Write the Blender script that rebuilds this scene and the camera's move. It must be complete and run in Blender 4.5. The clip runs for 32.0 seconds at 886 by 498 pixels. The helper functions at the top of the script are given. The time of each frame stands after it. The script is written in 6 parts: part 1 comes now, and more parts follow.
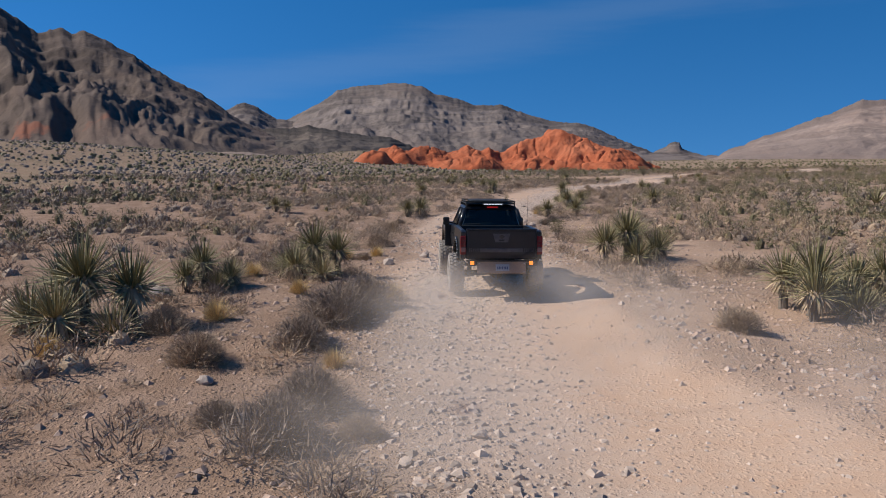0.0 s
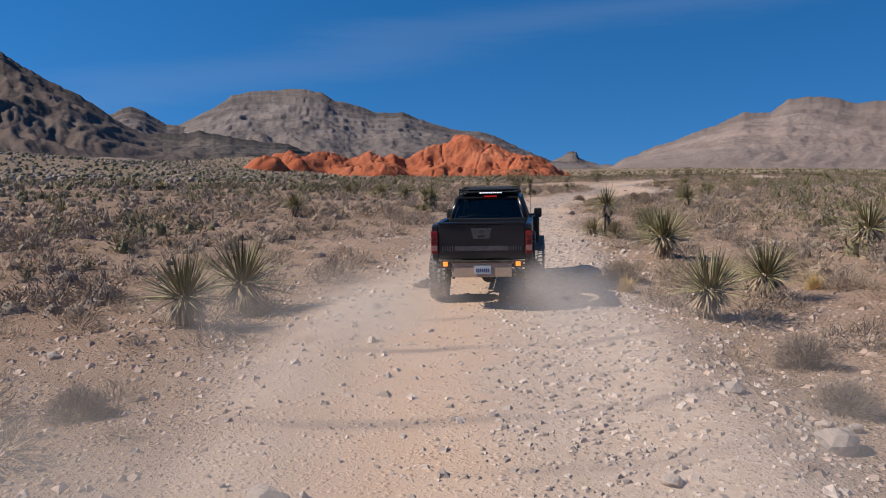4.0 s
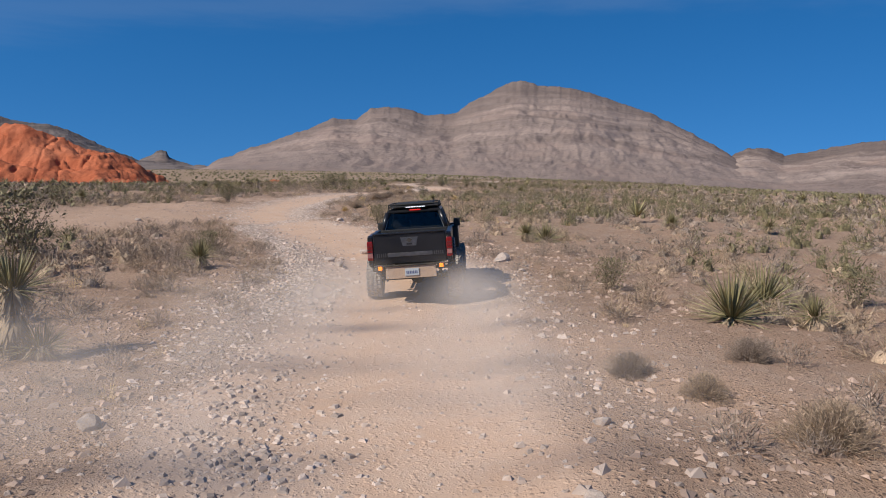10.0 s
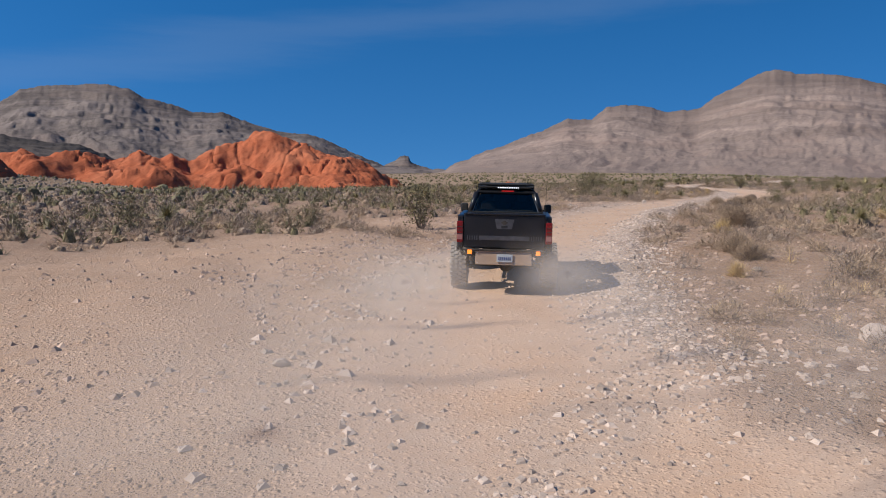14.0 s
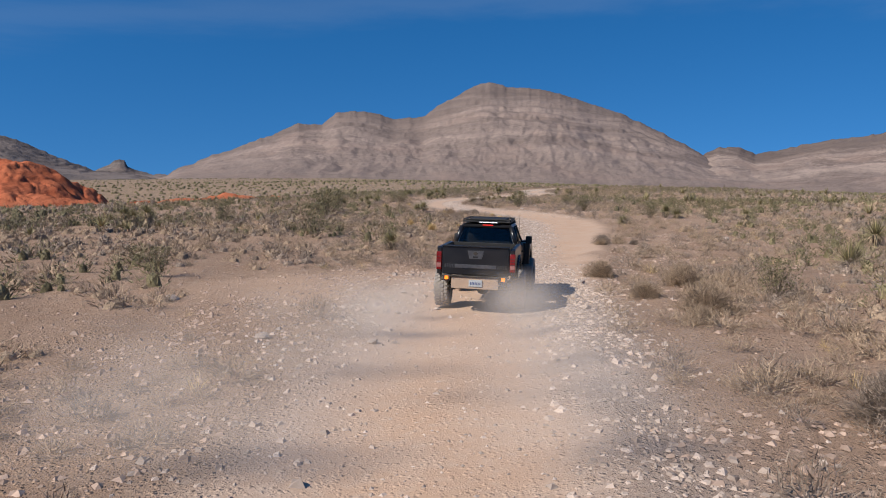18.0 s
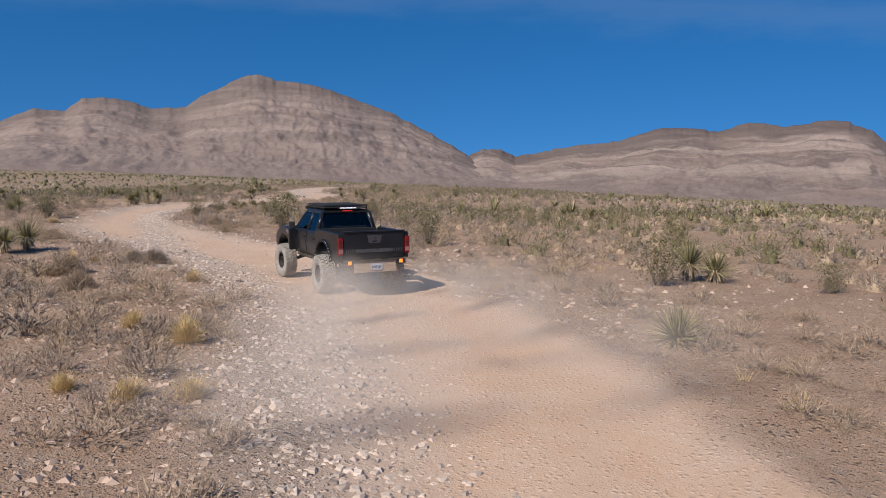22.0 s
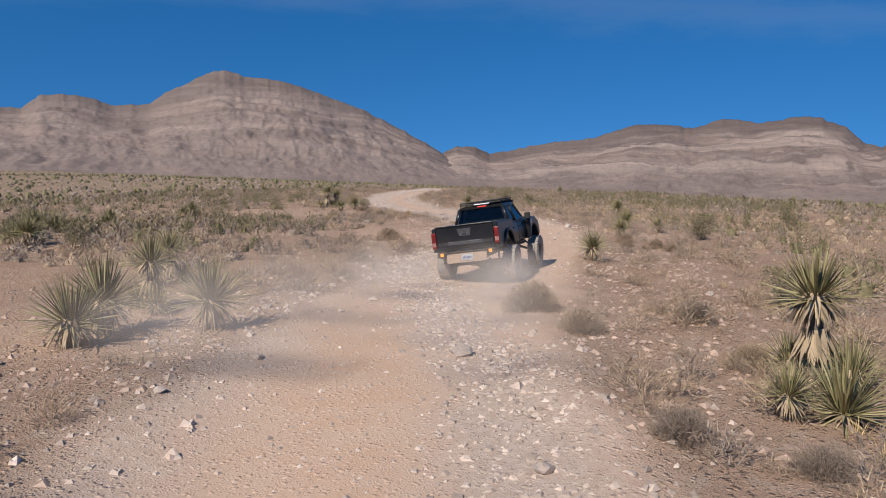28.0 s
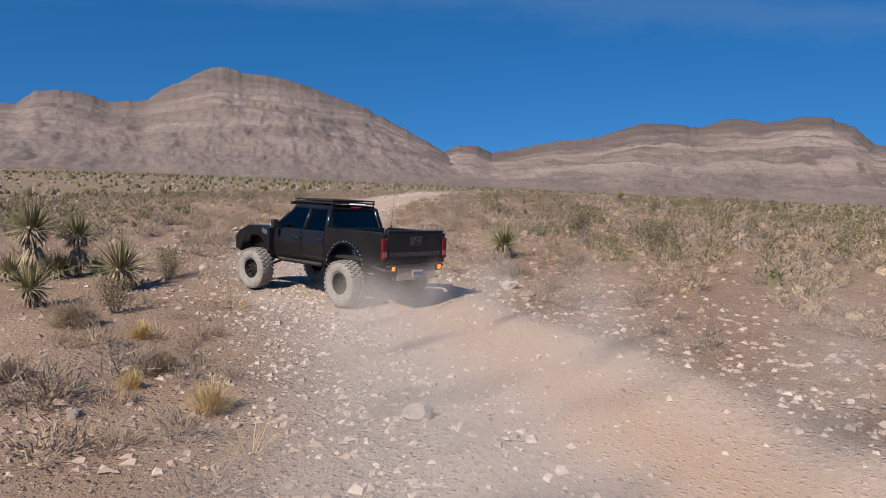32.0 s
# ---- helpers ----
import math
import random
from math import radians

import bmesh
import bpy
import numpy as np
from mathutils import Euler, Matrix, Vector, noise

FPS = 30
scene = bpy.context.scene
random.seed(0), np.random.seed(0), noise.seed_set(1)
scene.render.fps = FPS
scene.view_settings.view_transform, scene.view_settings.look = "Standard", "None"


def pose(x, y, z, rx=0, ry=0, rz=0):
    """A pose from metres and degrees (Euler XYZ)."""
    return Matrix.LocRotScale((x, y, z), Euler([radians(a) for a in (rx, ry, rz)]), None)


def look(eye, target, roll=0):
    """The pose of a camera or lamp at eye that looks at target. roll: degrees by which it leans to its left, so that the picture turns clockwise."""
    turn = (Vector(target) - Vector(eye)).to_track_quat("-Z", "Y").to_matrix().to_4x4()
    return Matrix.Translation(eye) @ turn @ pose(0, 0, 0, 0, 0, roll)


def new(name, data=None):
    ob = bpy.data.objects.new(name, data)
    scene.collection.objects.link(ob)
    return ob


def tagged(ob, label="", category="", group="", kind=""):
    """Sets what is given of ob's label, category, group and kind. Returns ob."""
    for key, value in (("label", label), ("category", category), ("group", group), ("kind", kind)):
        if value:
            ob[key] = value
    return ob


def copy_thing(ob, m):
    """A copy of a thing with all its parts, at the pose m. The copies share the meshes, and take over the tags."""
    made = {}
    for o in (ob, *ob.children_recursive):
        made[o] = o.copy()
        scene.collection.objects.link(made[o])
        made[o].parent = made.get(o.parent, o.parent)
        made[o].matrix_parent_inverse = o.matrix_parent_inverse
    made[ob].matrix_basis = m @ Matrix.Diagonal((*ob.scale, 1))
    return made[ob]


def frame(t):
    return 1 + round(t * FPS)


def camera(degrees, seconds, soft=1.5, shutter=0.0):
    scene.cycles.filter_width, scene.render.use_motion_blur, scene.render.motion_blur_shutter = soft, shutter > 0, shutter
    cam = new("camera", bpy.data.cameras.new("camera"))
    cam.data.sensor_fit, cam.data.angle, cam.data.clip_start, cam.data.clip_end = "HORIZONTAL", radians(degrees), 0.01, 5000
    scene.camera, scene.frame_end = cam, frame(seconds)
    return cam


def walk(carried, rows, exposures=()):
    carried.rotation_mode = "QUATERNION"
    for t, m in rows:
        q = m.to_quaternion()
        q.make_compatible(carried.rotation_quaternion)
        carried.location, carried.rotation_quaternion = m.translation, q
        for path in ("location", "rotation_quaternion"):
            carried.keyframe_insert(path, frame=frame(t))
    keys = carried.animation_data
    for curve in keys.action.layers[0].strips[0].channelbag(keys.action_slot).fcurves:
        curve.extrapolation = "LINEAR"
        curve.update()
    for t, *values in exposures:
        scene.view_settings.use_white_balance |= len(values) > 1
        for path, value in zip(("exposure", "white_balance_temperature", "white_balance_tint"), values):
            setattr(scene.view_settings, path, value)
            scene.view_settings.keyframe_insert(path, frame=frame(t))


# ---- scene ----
# ---- camera and its walk ----
cam = camera(61.41, 32.0, soft=1.0)
CAMERA_ROWS = [  # seconds, x, y, z, heading, pitch, roll in degrees
    (0, 0, -0, 3.44, -0, -6.71, 0.54),
    (0.5, -0.22, 3.62, 3.38, 0.52, -6.63, 0.68),
    (1, -0.34, 7.47, 3.38, -1.09, -6.55, 0.6),
    (1.5, -0.48, 11.56, 3.35, -2.94, -6.47, 0.44),
    (2, -0.46, 15.87, 3.33, -5.27, -6.4, 0.4),
    (2.5, -0.33, 20.22, 3.14, -6.24, -6.34, 0.25),
    (3, -0.16, 24.81, 2.8, -5.96, -6.26, 0.26),
    (3.5, 0.03, 29.64, 2.56, -5.72, -6.18, 0.5),
    (4, 0.39, 34.62, 2.47, -7.55, -6.12, 0.37),
    (4.5, 1.04, 39.42, 2.51, -13.36, -6.02, 0.11),
    (5, 1.78, 43.9, 2.52, -17.29, -5.98, 0.04),
    (5.5, 2.59, 48.06, 2.5, -19.42, -5.99, 0.13),
    (6, 3.46, 51.98, 2.47, -20.26, -6.05, 0.29),
    (6.5, 4.37, 55.7, 2.46, -20.3, -6.11, 0.41),
    (7, 5.32, 59.26, 2.47, -19.61, -6.19, 0.48),
    (7.5, 6.14, 62.88, 2.63, -18.31, -6.24, 0.6),
    (8, 7.09, 66.93, 2.81, -16.3, -6.15, 0.72),
    (8.5, 8.19, 71.25, 2.94, -17.14, -6.02, 0.78),
    (9, 9.86, 75.82, 3.06, -27.13, -5.93, 0.1),
    (9.5, 11.92, 79.8, 3.14, -34.04, -5.94, -0.44),
    (10, 14.17, 83.4, 3.08, -37.96, -5.93, -0.69),
    (10.5, 16.54, 86.89, 2.9, -38.76, -5.95, -0.67),
    (11, 19.06, 90.69, 2.79, -37.09, -5.88, -0.73),
    (11.5, 21.57, 95.02, 2.79, -32.37, -5.82, -0.42),
    (12, 23.8, 99.43, 2.94, -25.06, -5.8, -0.2),
    (12.5, 25.43, 103.6, 2.9, -21.78, -5.86, -0.08),
    (13, 26.74, 107.65, 2.68, -20.03, -5.87, 0.15),
    (13.5, 27.9, 111.69, 2.52, -19.61, -5.94, 0.39),
    (14, 29.16, 115.96, 2.58, -20.2, -5.86, 0.3),
    (14.5, 30.54, 120.04, 2.88, -22.09, -5.73, 0.15),
    (15, 32.12, 124.11, 3.04, -29.29, -5.55, -0.42),
    (15.5, 34.12, 127.91, 3.23, -35.31, -5.46, -0.6),
    (16, 36.25, 131.4, 3.39, -38.15, -5.45, -0.49),
    (16.5, 38.5, 134.61, 3.5, -38.16, -5.5, -0.13),
    (17, 40.91, 137.71, 3.58, -37.43, -5.57, 0.25),
    (17.5, 43.5, 140.88, 3.59, -38.08, -5.6, 0.43),
    (18, 46.28, 144.14, 3.55, -40.44, -5.59, 0.35),
    (18.5, 49.18, 147.37, 3.46, -45.94, -5.7, 0.28),
    (19, 52.31, 150.66, 3.48, -49.94, -5.74, 0.04),
    (19.5, 55.63, 153.88, 3.35, -51.05, -5.76, -0.01),
    (20, 59.17, 157.34, 3.1, -51.89, -5.77, 0),
    (20.5, 62.87, 160.89, 2.92, -53.88, -5.77, -0.11),
    (21, 66.9, 164.52, 2.88, -56.99, -5.72, -0.38),
    (21.5, 71.14, 168.06, 3.06, -59.09, -5.66, -0.56),
    (22, 75.68, 171.78, 3.13, -57.89, -5.71, -0.74),
    (22.5, 80.27, 176, 3.13, -52.04, -5.84, -0.36),
    (23, 84.42, 180.61, 3.26, -42.34, -5.82, -0.66),
    (23.5, 87.77, 185.37, 3.11, -34, -5.95, -0.08),
    (24, 90.1, 189.8, 2.93, -29.69, -6.01, -0.01),
    (24.5, 91.92, 193.96, 2.72, -29.06, -6.17, 0.05),
    (25, 93.63, 198.03, 2.67, -29.94, -6.22, 0.2),
    (25.5, 95.29, 202.03, 2.76, -32.33, -6.16, 0.41),
    (26, 97.16, 205.88, 2.9, -36.23, -6.05, 0.53),
    (26.5, 99.52, 209.52, 3, -41.66, -5.97, 0.39),
    (27, 102.39, 212.96, 3.04, -48.61, -5.92, -0.03),
    (27.5, 105.46, 215.83, 3.06, -54.68, -5.93, -0.22),
    (28, 109.09, 218.58, 3, -60.32, -5.84, -0.45),
    (28.5, 112.9, 220.95, 3.08, -66.39, -5.8, -0.57),
    (29, 116.93, 223.25, 3.12, -71.6, -5.74, -1.04),
    (29.5, 121.44, 225.55, 3.16, -75.21, -5.7, -1.35),
    (30, 126.38, 227.91, 3.05, -75.63, -5.65, -1.33),
    (30.5, 131.42, 230.38, 2.92, -73.17, -5.63, -1.16),
    (31, 136.65, 233.16, 2.81, -69.23, -5.68, -1.02),
    (31.5, 141.78, 236.32, 2.74, -65.53, -5.81, -0.84),
    (32, 146.83, 239.83, 2.77, -60.23, -5.9, -0.75),
]


def eye_pose(x, y, z, heading, pitch, roll):
    return pose(x, y, z, 0, 0, heading) @ pose(0, 0, 0, 90 + pitch, 0, 0) @ pose(0, 0, 0, 0, 0, -roll)


walk(cam, [(t, eye_pose(*r)) for t, *r in CAMERA_ROWS])

# the truck's run: seconds, x, y, z of the rear axle's foot, heading, roll
TRUCK_ROWS = [
    (0, 1.23, 17.71, 0.28, 3.7, 1.0),
    (0.5, 1.06, 21.54, 0.22, 2.4, 1.0),
    (1, 1.1, 25.25, 0.1, 0.8, 0.9),
    (1.5, 1.16, 29.07, -0.06, -0.4, 0.8),
    (2, 1.23, 33.09, -0.2, -1.8, -2.5),
    (2.5, 1.39, 37.12, -0.29, -4.1, -3.0),
    (3, 1.69, 41.1, -0.29, -7.6, -1.6),
    (3.5, 2.28, 45.11, -0.23, -11.8, -0.2),
    (4, 3.17, 49.02, -0.17, -15.2, -1.0),
    (4.5, 4.23, 52.83, -0.14, -14.6, -5.8),
    (5, 5.24, 56.68, -0.12, -13.4, -2.1),
    (5.5, 6.26, 60.55, -0.1, -11.7, 1.5),
    (6, 7.32, 64.59, -0.08, -10.7, 5.1),
    (6.5, 8.46, 68.93, -0.05, -11.1, 8.8),
    (7, 9.57, 73.63, -0.03, -13.2, 6.8),
    (7.5, 11.06, 78.54, 0, -19.9, 1.8),
    (8, 13.09, 82.72, 0.03, -28.7, -2.6),
    (8.5, 15.71, 86.74, 0.06, -38.3, -7.0),
    (9, 18.45, 90.49, 0.07, -45.6, -9.8),
    (9.5, 21.38, 93.79, 0.06, -45.5, -9.8),
    (10, 24.26, 97.35, 0.06, -39.6, -4.6),
    (10.5, 26.74, 101.34, 0.07, -29.4, 0.5),
    (11, 28.39, 105.48, 0.08, -18.8, -2.8),
    (11.5, 29.53, 109.29, 0.08, -12.8, -2.5),
    (12, 30.61, 113.42, 0.08, -9.7, 2.6),
    (12.5, 31.63, 117.59, 0.06, -9.2, 7.8),
    (13, 32.54, 121.77, 0.04, -12.9, 6.8),
    (13.5, 33.73, 126.03, 0.04, -18.2, 1.2),
    (14, 35.74, 130.15, 0.07, -25.4, 1.4),
    (14.5, 38.05, 133.72, 0.1, -30.9, 1.5),
    (15, 40.33, 137.05, 0.12, -34.8, 0.8),
    (15.5, 42.88, 140.51, 0.14, -39.2, 0.5),
    (16, 45.78, 144.04, 0.18, -41.9, 1.6),
    (16.5, 48.9, 147.66, 0.24, -42.9, 2.8),
    (17, 52.16, 151.21, 0.28, -43.9, 3.9),
    (17.5, 55.47, 154.51, 0.28, -46.3, 5.0),
    (18, 58.87, 157.49, 0.23, -50.7, 1.8),
    (18.5, 62.49, 160.33, 0.14, -53.5, -1.5),
    (19, 66.53, 163.34, 0.05, -57.0, -3.5),
    (19.5, 70.85, 166.3, 0, -59.9, -8.8),
    (20, 75.17, 169.25, 0, -58.4, -13.8),
    (20.5, 79.53, 172.22, 0.03, -54.3, -4.2),
    (21, 84.07, 175.82, 0.07, -45.9, -1.2),
    (21.5, 87.77, 179.61, 0.1, -38.1, -0.5),
    (22, 90.55, 183.66, 0.11, -30.0, -0.6),
    (22.5, 92.84, 188.1, 0.12, -23.3, -0.8),
    (23, 94.69, 192.76, 0.11, -18.5, -5.2),
    (23.5, 96.25, 197.56, 0.09, -16.2, 1.0),
    (24, 97.77, 202.22, 0.07, -18.5, 4.5),
    (24.5, 99.77, 206.84, 0.06, -29.8, 1.2),
    (25, 102.59, 211.09, 0.07, -36.9, 1.3),
    (25.5, 105.85, 215.2, 0.08, -40.7, 1.4),
    (26, 109.51, 219.0, 0.08, -46.2, 1.4),
    (26.5, 113.56, 222.27, 0.07, -56.7, 1.5),
    (27, 118.14, 224.75, 0.05, -69.8, -2.5),
    (27.5, 122.57, 226.45, 0.04, -74.5, -2.5),
    (28, 127.47, 227.88, 0.04, -78.1, -8.2),
    (28.5, 132.5, 229.22, 0.05, -77.9, -1.8),
    (29, 137.23, 230.54, 0.06, -72.6, 0.5),
    (29.5, 141.69, 232.38, 0.06, -64.3, 0.8),
    (30, 145.99, 234.74, 0.05, -57.9, 0.0),
    (30.5, 149.66, 237.57, 0.05, -46.5, 0.2),
    (31, 153.3, 240.96, 0.04, -35.5, 0.5),
    (31.5, 156.83, 244.79, 0.01, -22.8, 2.5),
    (32, 159.97, 248.96, -0.03, -12.8, 2.5),
]

# ---- world, sun, exposure ----
SUN_AZ, SUN_EL = 274.0, 42.0     # compass degrees from +y towards +x
world = bpy.data.worlds.new("desert_sky")
scene.world = world
world.use_nodes = True
wn, wl = world.node_tree.nodes, world.node_tree.links
wn.clear()
sky = wn.new("ShaderNodeTexSky")
sky.sky_type, sky.sun_disc = "NISHITA", False
sky.sun_elevation, sky.sun_rotation = radians(SUN_EL), radians(SUN_AZ)
sky.altitude, sky.air_density, sky.dust_density, sky.ozone_density = 1100, 1.0, 0.1, 3.0
# one long thin cirrus streak: an arc over the sky, frayed by noise
wco = wn.new("ShaderNodeTexCoord")
wmp = wn.new("ShaderNodeMapping")
wmp.inputs["Rotation"].default_value = (0, 0, radians(40))
wmp.inputs["Scale"].default_value = (0.8, 2.4, 9.0)
wnz = wn.new("ShaderNodeTexNoise")
wnz.inputs["Scale"].default_value, wnz.inputs["Detail"].default_value = 1.8, 7
wnz.inputs["Roughness"].default_value = 0.6
wdot = wn.new("ShaderNodeVectorMath")
wdot.operation = "DOT_PRODUCT"
wdot.inputs[1].default_value = (-0.172, -0.145, 0.974)
wfray = wn.new("ShaderNodeMath")
wfray.operation = "MULTIPLY_ADD"
wfray.inputs[1].default_value, wfray.inputs[2].default_value = 0.10, -0.05
woff = wn.new("ShaderNodeMath")
wabs = wn.new("ShaderNodeMath")
wabs.operation = "ABSOLUTE"
wrp = wn.new("ShaderNodeMapRange")
wrp.interpolation_type = "SMOOTHSTEP"
wrp.inputs["From Min"].default_value, wrp.inputs["From Max"].default_value = 0.0, 0.04
wrp.inputs["To Min"].default_value, wrp.inputs["To Max"].default_value = 0.075, 0.0
wmx = wn.new("ShaderNodeMixRGB")
wmx.inputs["Color2"].default_value = (4.6, 5.2, 6.0, 1)
wsat = wn.new("ShaderNodeHueSaturation")
wsat.inputs["Saturation"].default_value, wsat.inputs["Value"].default_value = 1.36, 1.21
wsat.inputs["Hue"].default_value = 0.502
wbg = wn.new("ShaderNodeBackground")
wbg.inputs["Strength"].default_value = 0.088
wo = wn.new("ShaderNodeOutputWorld")
wl.new(wco.outputs["Generated"], wmp.inputs["Vector"])
wl.new(wmp.outputs["Vector"], wnz.inputs["Vector"])
wl.new(wco.outputs["Generated"], wdot.inputs[0])
wl.new(wnz.outputs["Fac"], wfray.inputs[0])
wl.new(wdot.outputs["Value"], woff.inputs[0])
wl.new(wfray.outputs[0], woff.inputs[1])
wl.new(woff.outputs[0], wabs.inputs[0])
wl.new(wabs.outputs[0], wrp.inputs["Value"])
wlift = wn.new("ShaderNodeVectorMath")
wlift.operation = "ADD"
wlift.inputs[1].default_value = (0, 0, 0.26)
wunit = wn.new("ShaderNodeVectorMath")
wunit.operation = "NORMALIZE"
wl.new(wco.outputs["Generated"], wlift.inputs[0])
wl.new(wlift.outputs["Vector"], wunit.inputs[0])
wl.new(wunit.outputs["Vector"], sky.inputs["Vector"])
wl.new(sky.outputs["Color"], wsat.inputs["Color"])
wl.new(wsat.outputs["Color"], wmx.inputs["Color1"])
wl.new(wrp.outputs["Result"], wmx.inputs["Fac"])
wl.new(wmx.outputs["Color"], wbg.inputs["Color"])
wl.new(wbg.outputs["Background"], wo.inputs["Surface"])

sun = new("sun", bpy.data.lights.new("sun", "SUN"))
sun.data.energy, sun.data.angle, sun.data.color = 4.7, radians(0.53), (1.0, 0.93, 0.83)
sa, se = radians(SUN_AZ), radians(SUN_EL)
sun.matrix_basis = look((math.sin(sa) * math.cos(se) * 100, math.cos(sa) * math.cos(se) * 100, math.sin(se) * 100), (0, 0, 0))
scene.view_settings.exposure = 0.17


# ---- materials ----
def mat(name, c1, c2, scale=4.0, rough=0.85, metal=0.0, bump=0.3, bscale=40.0, stain=None, stain_scale=0.6, stain_at=(0.55, 0.75), vary=0.0, emit=None, coords="Object", bdist=0.02, island=0.0, spec=0.3):
    m = bpy.data.materials.new(name)
    m.use_nodes = True
    n, l = m.node_tree.nodes, m.node_tree.links
    b = n["Principled BSDF"]
    co = n.new("ShaderNodeTexCoord")
    nz = n.new("ShaderNodeTexNoise")
    nz.inputs["Scale"].default_value, nz.inputs["Detail"].default_value = scale, 6
    l.new(co.outputs[coords], nz.inputs["Vector"])
    mx = n.new("ShaderNodeMixRGB")
    mx.inputs["Color1"].default_value, mx.inputs["Color2"].default_value = (*c1, 1), (*c2, 1)
    r = n.new("ShaderNodeMapRange")
    r.inputs["From Min"].default_value, r.inputs["From Max"].default_value = 0.35, 0.65
    l.new(nz.outputs["Fac"], r.inputs["Value"])
    l.new(r.outputs["Result"], mx.inputs["Fac"])
    col = mx.outputs["Color"]
    if stain:
        n2 = n.new("ShaderNodeTexNoise")
        n2.inputs["Scale"].default_value, n2.inputs["Detail"].default_value = stain_scale, 5
        l.new(co.outputs[coords], n2.inputs["Vector"])
        r2 = n.new("ShaderNodeMapRange")
        r2.inputs["From Min"].default_value, r2.inputs["From Max"].default_value = stain_at
        l.new(n2.outputs["Fac"], r2.inputs["Value"])
        m2 = n.new("ShaderNodeMixRGB")
        m2.inputs["Color2"].default_value = (*stain, 1)
        l.new(col, m2.inputs["Color1"])
        l.new(r2.outputs["Result"], m2.inputs["Fac"])
        col = m2.outputs["Color"]
    if vary or island:
        hs = n.new("ShaderNodeHueSaturation")
        rv = n.new("ShaderNodeMapRange")
        src = n.new("ShaderNodeObjectInfo").outputs["Random"] if vary else n.new("ShaderNodeNewGeometry").outputs["Random Per Island"]
        k = vary or island
        rv.inputs["To Min"].default_value, rv.inputs["To Max"].default_value = 1 - k, 1 + k
        l.new(src, rv.inputs["Value"])
        l.new(rv.outputs["Result"], hs.inputs["Value"])
        l.new(col, hs.inputs["Color"])
        col = hs.outputs["Color"]
    l.new(col, b.inputs["Base Color"])
    b.inputs["Roughness"].default_value, b.inputs["Metallic"].default_value = rough, metal
    b.inputs["Specular IOR Level"].default_value = spec
    if bump:
        n3 = n.new("ShaderNodeTexNoise")
        n3.inputs["Scale"].default_value, n3.inputs["Detail"].default_value = bscale, 5
        l.new(co.outputs[coords], n3.inputs["Vector"])
        bp = n.new("ShaderNodeBump")
        bp.inputs["Strength"].default_value, bp.inputs["Distance"].default_value = bump, bdist
        l.new(n3.outputs["Fac"], bp.inputs["Height"])
        l.new(bp.outputs["Normal"], b.inputs["Normal"])
    if emit:
        b.inputs["Emission Color"].default_value, b.inputs["Emission Strength"].default_value = (*emit[0], 1), emit[1]
    return m


